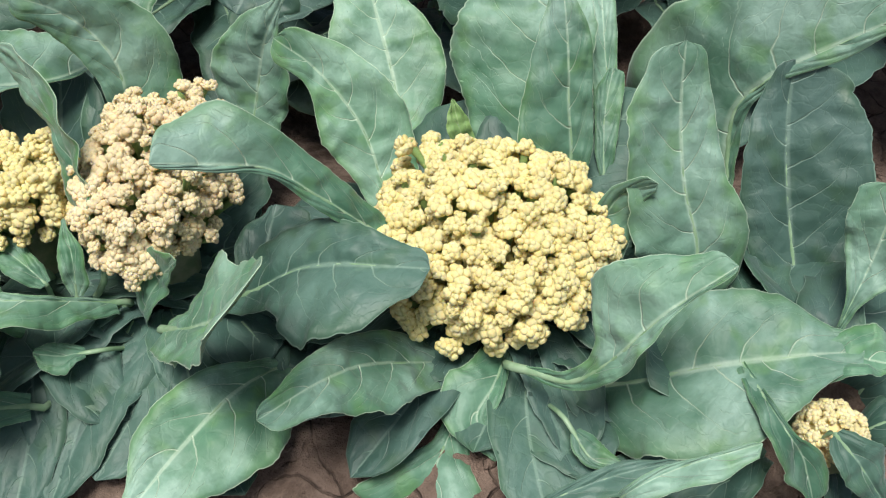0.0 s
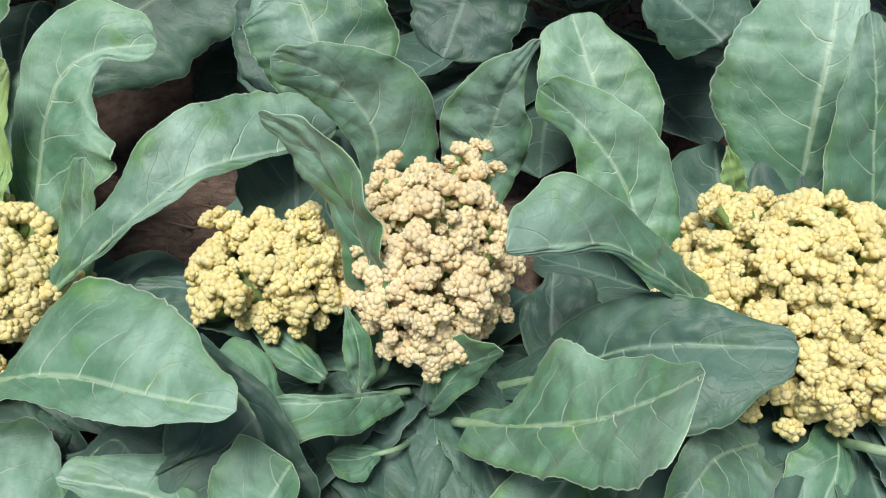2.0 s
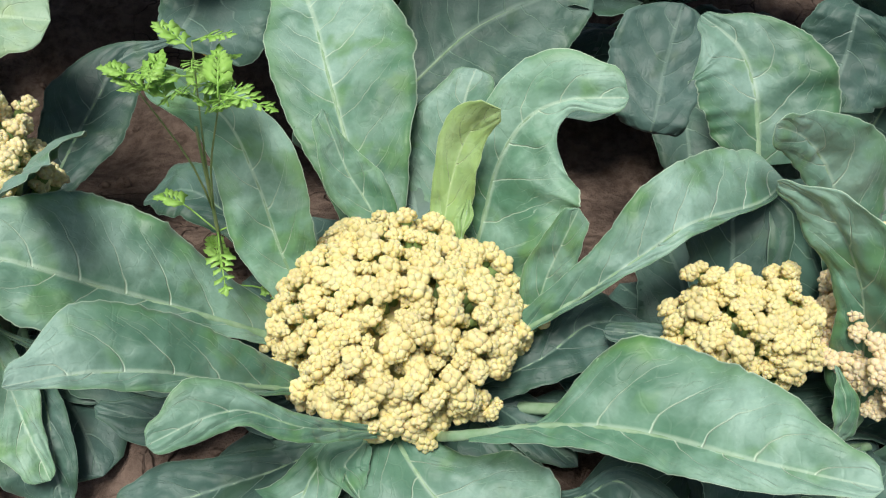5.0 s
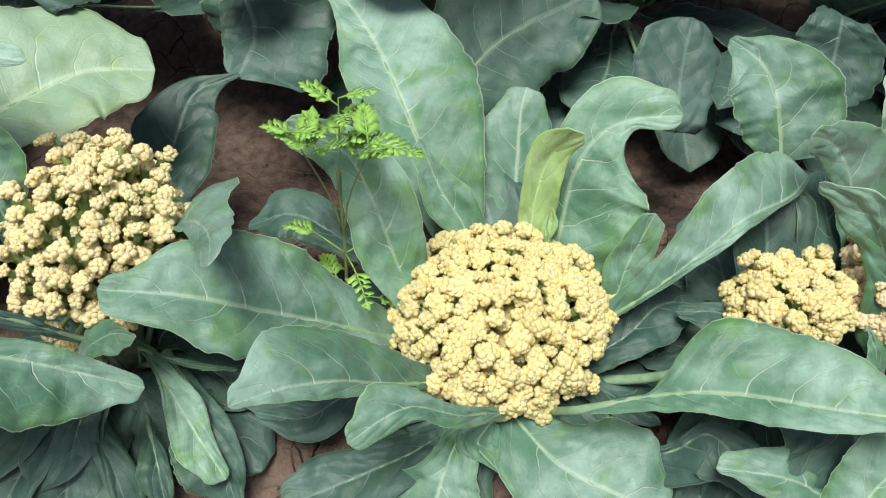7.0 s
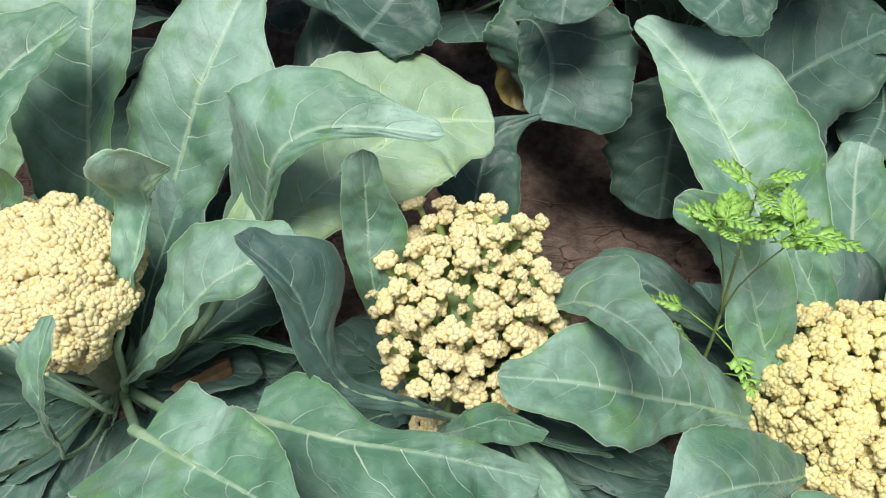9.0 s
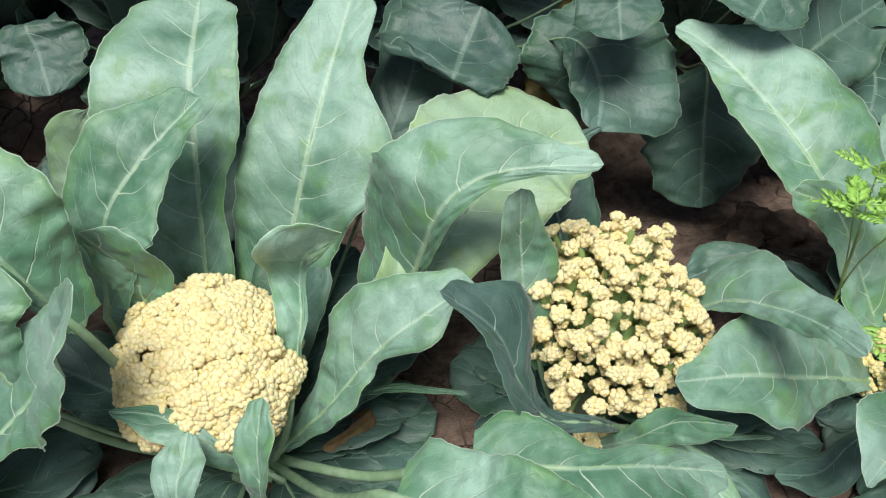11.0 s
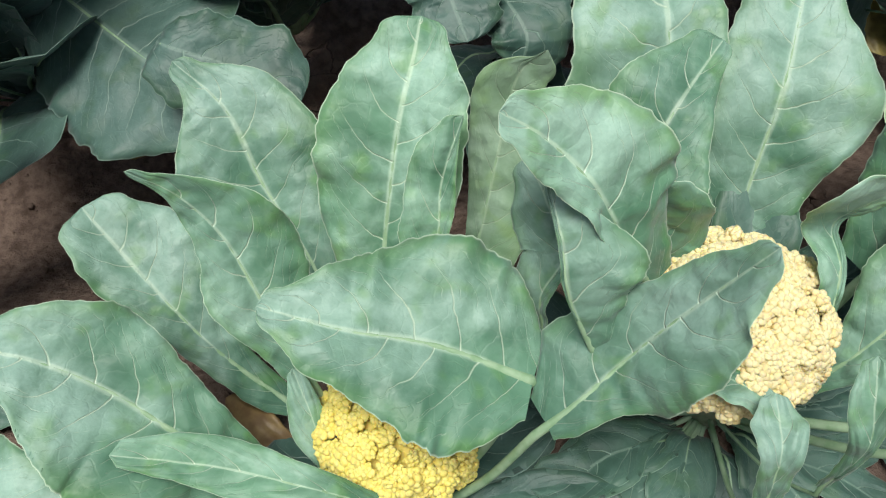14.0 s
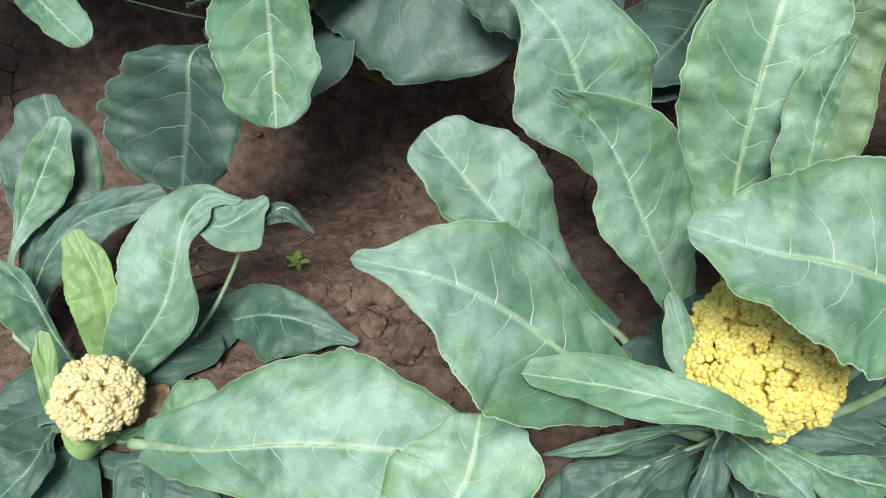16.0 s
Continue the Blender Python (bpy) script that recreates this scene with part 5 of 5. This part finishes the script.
    blade(plant, [(-3.173, 0.841, 0.217), (-3.194, 0.855, 0.259), (-3.189, 0.9, 0.305), (-3.192, 0.946, 0.338)], (0.23, -0.28, 0.93), (0.003, 0.003, 0.004, 0.008, 0.014, 0.016, 0.008), (0.004, 0.005, 0.006, 0.011, 0.012, 0.015, 0.012), material=LEAVES[1])
    blade(plant, [(-3.11, 0.828, 0.254), (-3.135, 0.817, 0.295), (-3.178, 0.858, 0.299)], (0.21, -0.26, 0.94), (0.009, 0.016, 0.022, 0.036, 0.021, 0.011, 0.004), (0.011, 0.018, 0.025, 0.03, 0.029, 0.019, 0.006), material=LEAVES[1])
    blade(plant, [(-3.131, 0.841, 0.224), (-3.108, 0.818, 0.247), (-3.031, 0.798, 0.284), (-2.956, 0.821, 0.303)], (0.17, -0.25, 0.95), (0.006, 0.009, 0.014, 0.02, 0.036, 0.059, 0.043), (0.003, 0.003, 0.004, 0.006, 0.019, 0.04, 0.024))
    blade(plant, [(-3.16, 0.834, 0.223), (-3.139, 0.795, 0.241), (-3.035, 0.749, 0.26), (-2.92, 0.751, 0.24)], (0.18, -0.23, 0.96), (0.008, 0.012, 0.019, 0.026, 0.036, 0.034, 0.023), (0.005, 0.007, 0.011, 0.015, 0.024, 0.027, 0.02), material=LEAVES[2])
    # blade lying in shadow, which is put into its colour
    blade(plant, [(-3.064, 0.978, 0.196), (-2.976, 0.997, 0.221), (-2.892, 0.972, 0.255), (-2.789, 0.925, 0.236)], (0.11, -0.32, 0.94), (0.018, 0.024, 0.032, 0.045, 0.04, 0.024, 0.008), (0.011, 0.014, 0.019, 0.033, 0.069, 0.04, 0.011), material=LEAVES[2])
    blade(plant, [(-3.169, 0.876, 0.232), (-3.191, 0.841, 0.261), (-3.198, 0.772, 0.297), (-3.253, 0.74, 0.272)], (0.23, -0.24, 0.94), (0.003, 0.004, 0.006, 0.01, 0.025, 0.027, 0.009), (0.018, 0.025, 0.036, 0.058, 0.047, 0.033, 0.01), material=LEAVES[2])
    leaf(plant, [(-3.096, 0.835, 0.260), (-3.065, 0.849, 0.280), (-3.037, 0.869, 0.280)], (-0.010, 0.012, 0.009), (0.013, -0.016, -0.011), material=DRY)


def plant_z():
    plant = cauliflower((0.31, 0.66, 0.17), "cauliflower plant with a small pale head among low leaves")
    curd(plant, (0.318, 0.602, 0.255), (0.032, 0.032, 0.03), 34, 0.0090, PALE, 0.0, (0, -0.2, 1), 19)
    # upright blade in partial shade, darkened by its colour
    blade(plant, [(0.334, 0.754, 0.178), (0.331, 0.821, 0.234), (0.304, 0.891, 0.351), (0.293, 0.936, 0.437), (0.294, 0.95, 0.485)], (-0.17, -0.48, 0.86), (0.016, 0.023, 0.033, 0.051, 0.055, 0.046, 0.024), (0.021, 0.03, 0.042, 0.066, 0.09, 0.086, 0.067), material=LEAVES[2])
    blade(plant, [(0.255, 0.878, 0.259), (0.243, 0.938, 0.338), (0.241, 0.957, 0.406), (0.268, 0.95, 0.457), (0.315, 0.947, 0.494), (0.396, 0.939, 0.552)], (-0.14, -0.55, 0.83), (0.049, 0.067, 0.095, 0.153, 0.12, 0.095, 0.043), (0.005, 0.006, 0.009, 0.015, 0.01, 0.018, 0.011), fold=(12, -10))
    blade(plant, [(0.323, 0.687, 0.238), (0.343, 0.721, 0.3), (0.364, 0.754, 0.353), (0.377, 0.777, 0.44)], (-0.21, -0.44, 0.87), (0.003, 0.003, 0.003, 0.006, 0.025, 0.04, 0.039), (0.003, 0.004, 0.005, 0.009, 0.032, 0.03, 0.013))
    blade(plant, [(0.104, 0.537, 0.178), (0.108, 0.498, 0.27), (0.153, 0.508, 0.306), (0.221, 0.517, 0.34)], (-0.08, -0.34, 0.94), (0.003, 0.003, 0.003, 0.005, 0.007, 0.003, 0.004), (0.006, 0.007, 0.009, 0.013, 0.018, 0.024, 0.014))
    blade(plant, [(0.034, 0.538, 0.144), (0.038, 0.503, 0.238), (0.099, 0.521, 0.267), (0.157, 0.525, 0.295)], (-0.03, -0.33, 0.94), (0.003, 0.003, 0.004, 0.005, 0.008, 0.011, 0.004), (0.005, 0.007, 0.009, 0.012, 0.017, 0.023, 0.011), material=LEAVES[2])
    blade(plant, [(0.225, 0.645, 0.31), (0.255, 0.561, 0.309), (0.276, 0.553, 0.281), (0.292, 0.533, 0.24)], (-0.17, -0.37, 0.91), (0.003, 0.003, 0.004, 0.005, 0.007, 0.021, 0.017), (0.008, 0.01, 0.013, 0.017, 0.025, 0.027, 0.008))
    blade(plant, [(0.305, 0.57, 0.297), (0.328, 0.555, 0.277), (0.362, 0.537, 0.236)], (-0.21, -0.34, 0.92), (0.008, 0.014, 0.019, 0.029, 0.018, 0.009, 0.003), (0.009, 0.016, 0.022, 0.025, 0.021, 0.011, 0.003), material=LEAVES[2])
    blade(plant, [(0.27, 0.643, 0.269), (0.326, 0.644, 0.32), (0.351, 0.647, 0.32), (0.381, 0.646, 0.316)], (-0.2, -0.4, 0.89), (0.012, 0.014, 0.018, 0.023, 0.029, 0.038, 0.017), (0.008, 0.01, 0.012, 0.016, 0.02, 0.016, 0.005))


for build in (plant_a, plant_b, plant_c, plant_d, plant_e, plant_f, plant_g, plant_h, plant_z):
    build()


# low leaves round the feet of the row, their shade put into the colour
rnd = random.Random(5)
for plant in [p for p in scene.collection.objects if p.name.startswith("cauliflower_plant")]:
    small = plant["stem"][0] > 0.2 or plant["stem"][0] < -3
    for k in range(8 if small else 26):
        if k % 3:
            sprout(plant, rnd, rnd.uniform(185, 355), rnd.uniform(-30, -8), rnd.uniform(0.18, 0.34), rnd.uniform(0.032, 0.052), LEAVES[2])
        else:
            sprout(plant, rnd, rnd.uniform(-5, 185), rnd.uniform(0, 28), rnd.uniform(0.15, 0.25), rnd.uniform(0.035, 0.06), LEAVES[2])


# filler leaves that stand at the back of the fuller plants, shade in their colour
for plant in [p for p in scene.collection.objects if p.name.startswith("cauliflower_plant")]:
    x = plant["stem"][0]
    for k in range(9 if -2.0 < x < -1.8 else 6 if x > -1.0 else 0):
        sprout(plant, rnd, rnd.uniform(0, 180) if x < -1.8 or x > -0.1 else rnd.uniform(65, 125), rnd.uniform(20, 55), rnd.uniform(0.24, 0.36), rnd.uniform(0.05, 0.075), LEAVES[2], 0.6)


# ---- the next row behind; its crowns, out of view, are added for shade ----
BACK = [cauliflower((x, 1.68 + 0.06 * math.sin(7 * x), 0.25), "cauliflower plant of the next row, shade put into its leaf colour, with an added unseen crown") for x in (0.62, 0.22, -0.2, -0.63, -1.08, -1.52, -1.97, -2.42, -2.88, -3.32, -3.78)]
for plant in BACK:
    # mostly unseen crown, added to shade the furrow and the leaves below
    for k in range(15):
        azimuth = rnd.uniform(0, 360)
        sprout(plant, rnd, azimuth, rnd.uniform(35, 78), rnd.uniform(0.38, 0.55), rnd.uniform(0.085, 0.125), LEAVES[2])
    # taller unseen leaves leaning forward, added to block light from the back row
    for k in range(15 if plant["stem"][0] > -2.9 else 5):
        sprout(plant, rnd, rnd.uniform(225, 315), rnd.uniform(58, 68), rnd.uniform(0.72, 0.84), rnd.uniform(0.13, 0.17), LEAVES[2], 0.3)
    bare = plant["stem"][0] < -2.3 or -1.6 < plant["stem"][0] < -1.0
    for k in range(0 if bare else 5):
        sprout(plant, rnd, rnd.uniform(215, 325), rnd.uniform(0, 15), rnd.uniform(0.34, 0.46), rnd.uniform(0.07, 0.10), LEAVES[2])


def near(x):
    return min(BACK, key=lambda p: abs(p["stem"][0] - x))


# leaves of the next row, most in the dark colour that holds their shade
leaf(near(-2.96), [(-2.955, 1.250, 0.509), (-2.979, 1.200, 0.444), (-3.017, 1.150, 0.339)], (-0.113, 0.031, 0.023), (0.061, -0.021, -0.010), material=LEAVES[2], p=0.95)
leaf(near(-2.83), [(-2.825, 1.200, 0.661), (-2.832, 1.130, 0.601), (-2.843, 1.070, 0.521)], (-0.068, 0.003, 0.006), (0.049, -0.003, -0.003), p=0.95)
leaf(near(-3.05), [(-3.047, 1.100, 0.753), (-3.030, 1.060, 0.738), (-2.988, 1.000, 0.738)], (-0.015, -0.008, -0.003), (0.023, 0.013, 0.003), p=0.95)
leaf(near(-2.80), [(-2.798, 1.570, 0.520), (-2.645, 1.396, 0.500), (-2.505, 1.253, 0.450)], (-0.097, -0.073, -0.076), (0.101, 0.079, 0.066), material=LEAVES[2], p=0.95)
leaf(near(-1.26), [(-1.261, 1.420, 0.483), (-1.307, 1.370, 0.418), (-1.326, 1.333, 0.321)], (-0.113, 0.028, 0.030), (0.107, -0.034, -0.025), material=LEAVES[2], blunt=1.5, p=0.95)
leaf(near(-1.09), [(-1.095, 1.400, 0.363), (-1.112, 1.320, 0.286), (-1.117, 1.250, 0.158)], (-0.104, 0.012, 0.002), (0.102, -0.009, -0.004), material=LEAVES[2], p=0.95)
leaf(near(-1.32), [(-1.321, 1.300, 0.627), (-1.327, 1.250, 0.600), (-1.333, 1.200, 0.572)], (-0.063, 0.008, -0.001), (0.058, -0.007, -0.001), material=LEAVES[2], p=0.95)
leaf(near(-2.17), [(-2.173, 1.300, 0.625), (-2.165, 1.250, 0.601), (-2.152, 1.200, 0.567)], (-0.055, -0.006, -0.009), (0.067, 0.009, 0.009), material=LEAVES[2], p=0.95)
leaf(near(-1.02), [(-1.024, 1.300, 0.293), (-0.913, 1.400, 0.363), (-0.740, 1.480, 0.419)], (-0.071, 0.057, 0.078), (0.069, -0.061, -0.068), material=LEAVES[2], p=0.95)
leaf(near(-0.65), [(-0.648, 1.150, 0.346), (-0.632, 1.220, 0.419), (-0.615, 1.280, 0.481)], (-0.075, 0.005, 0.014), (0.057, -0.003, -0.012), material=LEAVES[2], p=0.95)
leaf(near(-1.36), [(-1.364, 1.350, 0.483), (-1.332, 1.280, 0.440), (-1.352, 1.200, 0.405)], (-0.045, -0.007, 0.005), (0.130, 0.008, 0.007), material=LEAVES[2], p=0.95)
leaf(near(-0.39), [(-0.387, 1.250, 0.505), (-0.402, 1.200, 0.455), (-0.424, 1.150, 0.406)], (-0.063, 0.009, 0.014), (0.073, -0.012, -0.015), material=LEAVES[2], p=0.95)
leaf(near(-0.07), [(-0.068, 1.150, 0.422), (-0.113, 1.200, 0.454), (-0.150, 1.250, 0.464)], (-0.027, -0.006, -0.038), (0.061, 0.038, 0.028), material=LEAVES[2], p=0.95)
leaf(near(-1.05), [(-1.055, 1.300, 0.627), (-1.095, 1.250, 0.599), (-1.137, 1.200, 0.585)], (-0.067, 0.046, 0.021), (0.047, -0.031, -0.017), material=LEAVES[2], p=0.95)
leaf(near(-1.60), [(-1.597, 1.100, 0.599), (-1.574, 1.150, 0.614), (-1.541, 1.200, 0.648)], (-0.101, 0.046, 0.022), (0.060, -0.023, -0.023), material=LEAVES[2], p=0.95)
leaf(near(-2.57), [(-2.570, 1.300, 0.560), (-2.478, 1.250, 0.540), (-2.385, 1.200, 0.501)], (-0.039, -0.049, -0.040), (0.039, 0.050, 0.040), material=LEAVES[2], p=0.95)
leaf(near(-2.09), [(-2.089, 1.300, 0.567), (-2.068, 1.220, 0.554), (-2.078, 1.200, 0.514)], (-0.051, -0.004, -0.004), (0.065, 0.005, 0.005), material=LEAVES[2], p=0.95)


leaf(near(-1.20), [(-1.290, 1.560, 0.420), (-1.340, 1.470, 0.330), (-1.375, 1.400, 0.270)], (-0.060, 0.020, 0.010), (0.055, -0.020, -0.010), material=YELLOWING, p=0.95)
leaf(near(-2.80), [(-2.745, 1.560, 0.300), (-2.735, 1.490, 0.270), (-2.705, 1.420, 0.240)], (-0.030, 0.006, 0.004), (0.050, -0.006, -0.004), material=YELLOWING, p=0.95)


# ---- a feathery weed between two plants ----
WEED = stalk_material("weed_leaf", (0.22, 0.45, 0.07), (0.32, 0.56, 0.13))
WEED_STEM = stalk_material("weed_stem", (0.14, 0.22, 0.08), (0.22, 0.28, 0.12))


def feather(bm, foot, way, length, droop, rnd):
    """A leaf cut to the rib into narrow lobes, each with a few small teeth."""
    way = Vector(way).normalized()
    side = way.cross(Vector((0, 0, 1))).normalized()
    up = side.cross(way)
    foot = Vector(foot)

    def along(q):
        return foot + way * length * q - Vector((0, 0, 1)) * droop * q * q * length

    def lobe(at, d, reach):
        e = d.cross(up).normalized()
        k = rnd.uniform(0.8, 1.2)
        shape = [(0, -0.07), (0.30, -0.15), (0.50, -0.30 * k), (0.60, -0.17), (0.80, -0.15), (1.0, 0.0), (0.76, 0.17), (0.64, 0.38 * k), (0.48, 0.17), (0.25, 0.12), (0, 0.07)]
        bend = rnd.uniform(-0.25, 0.05)
        top = [bm.verts.new(at + d * reach * a + e * reach * b + up * bend * reach * a * a) for a, b in shape]
        low = [bm.verts.new(v.co - up * 0.0004) for v in top]
        bm.faces.new(top)
        bm.faces.new(low[::-1])
        for i in range(len(top)):
            j = (i + 1) % len(top)
            bm.faces.new((top[j], top[i], low[i], low[j]))

    n = 5
    for k in range(n):
        q = 0.25 + 0.68 * k / (n - 1)
        reach = length * (0.42 - 0.26 * (q - 0.4) ** 2 - 0.16 * q) * rnd.uniform(0.85, 1.15)
        for s in (-1, 1):
            lobe(along(q + rnd.uniform(-0.03, 0.03)), (side * s * 0.72 + way * 0.70 + up * rnd.uniform(-0.2, 0.15)).normalized(), reach)
    lobe(along(0.9), (way - Vector((0, 0, droop))).normalized(), length * 0.30)
    tube(bm, [along(q) for q in (0, 0.35, 0.7, 1.0)], [0.0011, 0.0010, 0.0008, 0.0004], 5)


def weed(foot, top, seed):
    rnd = random.Random(seed)
    plant = tagged(new("weed"), "bright green feathery weed growing between the cauliflowers", "weed")
    foot, top = Vector(foot), Vector(top)
    line, _ = spline([foot, foot.lerp(top, 0.45) + Vector((0.010, -0.004, 0)), top], 12)
    bm = bmesh.new()
    tube(bm, line, [0.0030 - 0.0014 * k / 12 for k in range(13)], 7)
    part("stem", bm, WEED_STEM, plant)
    # two shoots part from the stem near its top
    shoots = []
    for tip in ((-0.045, -0.03, 0.075), (0.045, -0.03, 0.060), (0.005, 0.02, 0.085)):
        pts, _ = spline([line[8], line[10] + Vector(tip) * 0.25, top + Vector(tip)], 6)
        bm = bmesh.new()
        tube(bm, pts, [0.0014 - 0.0001 * k for k in range(7)], 6)
        part("shoot", bm, WEED_STEM, plant)
        shoots.append((pts[6], Vector(tip)))
    for at, tip in shoots:
        for k in range(7):
            a = k * 2.4 + rnd.uniform(-0.4, 0.4)
            bm = bmesh.new()
            feather(bm, at - tip * 0.10 * k, (math.cos(a) + tip.x * 8, math.sin(a) + tip.y * 4, rnd.uniform(0.2, 1.1)), rnd.uniform(0.036, 0.054), rnd.uniform(0.1, 0.5), rnd)
            part("leaf", bm, WEED, plant)
    for at, n in ((7, 3), (4, 3), (2, 2)):
        for k in range(n):
            a = k * 2.1 + at + rnd.uniform(-0.3, 0.3)
            way = Vector((math.cos(a), math.sin(a), rnd.uniform(0.1, 0.6))).normalized()
            reach = rnd.uniform(0.02, 0.04)
            bm = bmesh.new()
            tube(bm, [line[at], line[at] + way * reach], [0.0011, 0.0009], 5)
            feather(bm, line[at] + way * reach, way, rnd.uniform(0.035, 0.055), rnd.uniform(0.2, 0.6), rnd)
            part("leaf", bm, WEED, plant)


weed((-1.165, 0.79, 0.23), (-1.150, 0.795, 0.550), 4)


def seedling(x, y, seed):
    rnd = random.Random(seed)
    plant = tagged(new("weed_seedling"), "tiny bright green weed seedling on bare soil", "weed")
    foot = Vector((x, y, ground_height(x, y)))
    bm = bmesh.new()
    tube(bm, [foot - Vector((0, 0, 0.004)), foot + Vector((0.002, 0, 0.018))], [0.0012, 0.0009], 6)
    part("stem", bm, WEED_STEM, plant)
    for k in range(5):
        a = k * 1.26 + rnd.uniform(-0.3, 0.3)
        bm = bmesh.new()
        feather(bm, foot + Vector((0, 0, 0.014)), (math.cos(a), math.sin(a), 0.5), rnd.uniform(0.014, 0.024), 0.3, rnd)
        part("leaf", bm, WEED, plant)


seedling(-2.885, 1.135, 3)


# ---- clods, straw and withered leaves on the soil ----
def clod(x, y, size, seed, name="soil_clod"):
    bm = bmesh.new()
    bmesh.ops.create_icosphere(bm, subdivisions=4 if size > 0.018 else 3, radius=1.0)
    shift = Vector((seed * 1.7, 0, 0))
    for v in bm.verts:
        d = v.co.copy()
        k = 1 + 0.40 * noise.noise(d * 1.3 + shift) - 0.30 * abs(noise.noise(d * 2.6 + shift)) + 0.10 * noise.noise(d * 6 + shift) + 0.05 * noise.noise(d * 13 + shift)
        v.co = Vector((d.x * 1.15, d.y * 0.9, d.z * 0.75)) * k * size
    me = bpy.data.meshes.new(name)
    bm.to_mesh(me)
    bm.free()
    me.shade_smooth()
    me.materials.append(SOIL)
    ob = new(name, me)
    ob.matrix_world = pose(x, y, ground_height(x, y) + size * 0.25, 0, 0, seed * 40)
    return tagged(ob, "lump of dry brown clay lying on the soil", "clod", "clods of soil")


rnd = random.Random(21)
for k in range(46):
    x, y = rnd.uniform(-3.3, 0.3), rnd.choice((rnd.uniform(1.0, 1.5), rnd.uniform(0.35, 0.6), rnd.uniform(0.85, 1.1)))
    clod(x, y, rnd.uniform(0.008, 0.024), k + 1)
LUMPS = ((-2.77, 1.03, 0.042), (-2.77, 0.97, 0.022), (-2.81, 1.05, 0.024), (-2.70, 0.98, 0.040), (-2.71, 0.92, 0.034), (-2.85, 1.06, 0.020), (-2.73, 1.02, 0.028), (-2.67, 0.90, 0.032), (-2.56, 1.02, 0.045), (-2.60, 1.06, 0.030), (-2.52, 0.95, 0.035), (-1.00, 1.20, 0.062), (-1.06, 1.16, 0.030), (-0.66, 1.08, 0.026), (-0.71, 1.05, 0.018), (-2.91, 1.80, 0.080), (-2.90, 1.70, 0.050))
for k, (x, y, s) in enumerate(LUMPS):
    clod(x, y, s, 60 + k)

# crumbs of soil, too many to count
bm = bmesh.new()
for k in range(1500):
    x, y = rnd.uniform(-3.4, 0.3), rnd.choice((rnd.uniform(0.9, 1.6), rnd.uniform(0.3, 0.9)))
    if k % 2:
        x = rnd.uniform(-3.3, -2.3)
    size = 0.0018 + 0.0075 * rnd.random() ** 2.5
    made = bmesh.ops.create_icosphere(bm, subdivisions=1, radius=size, matrix=pose(x, y, ground_height(x, y) + size * 0.3, rnd.uniform(0, 90), rnd.uniform(0, 90), rnd.uniform(0, 90)))
    for v in made["verts"]:
        v.co += Vector((rnd.uniform(-1, 1), rnd.uniform(-1, 1), rnd.uniform(-1, 1))) * size * 0.3
me = bpy.data.meshes.new("soil_crumbs")
bm.to_mesh(me)
bm.free()
me.shade_smooth()
me.materials.append(SOIL)
tagged(new("soil_crumbs", me), "small crumbs of dry brown clay on the soil", "soil", kind="stuff")

STRAW = stalk_material("straw_dry", (0.22, 0.16, 0.10), (0.32, 0.25, 0.17))
bm = bmesh.new()
for k in range(60):
    x, y, a = rnd.uniform(-3.3, 0.2), rnd.uniform(0.95, 1.55), rnd.uniform(0, 6.3)
    n = rnd.uniform(0.02, 0.06)
    pts = [Vector((x + math.cos(a + 0.3 * q) * n * q, y + math.sin(a + 0.3 * q) * n * q, 0)) for q in (-1, 0, 1)]
    for v in pts:
        v.z = ground_height(v.x, v.y) + 0.004
    tube(bm, pts, [0.0007, 0.0009, 0.0005], 5)
me = bpy.data.meshes.new("straw")
bm.to_mesh(me)
bm.free()
me.materials.append(STRAW)
tagged(new("straw", me), "thin dry straw scattered on the soil", "straw", kind="stuff")
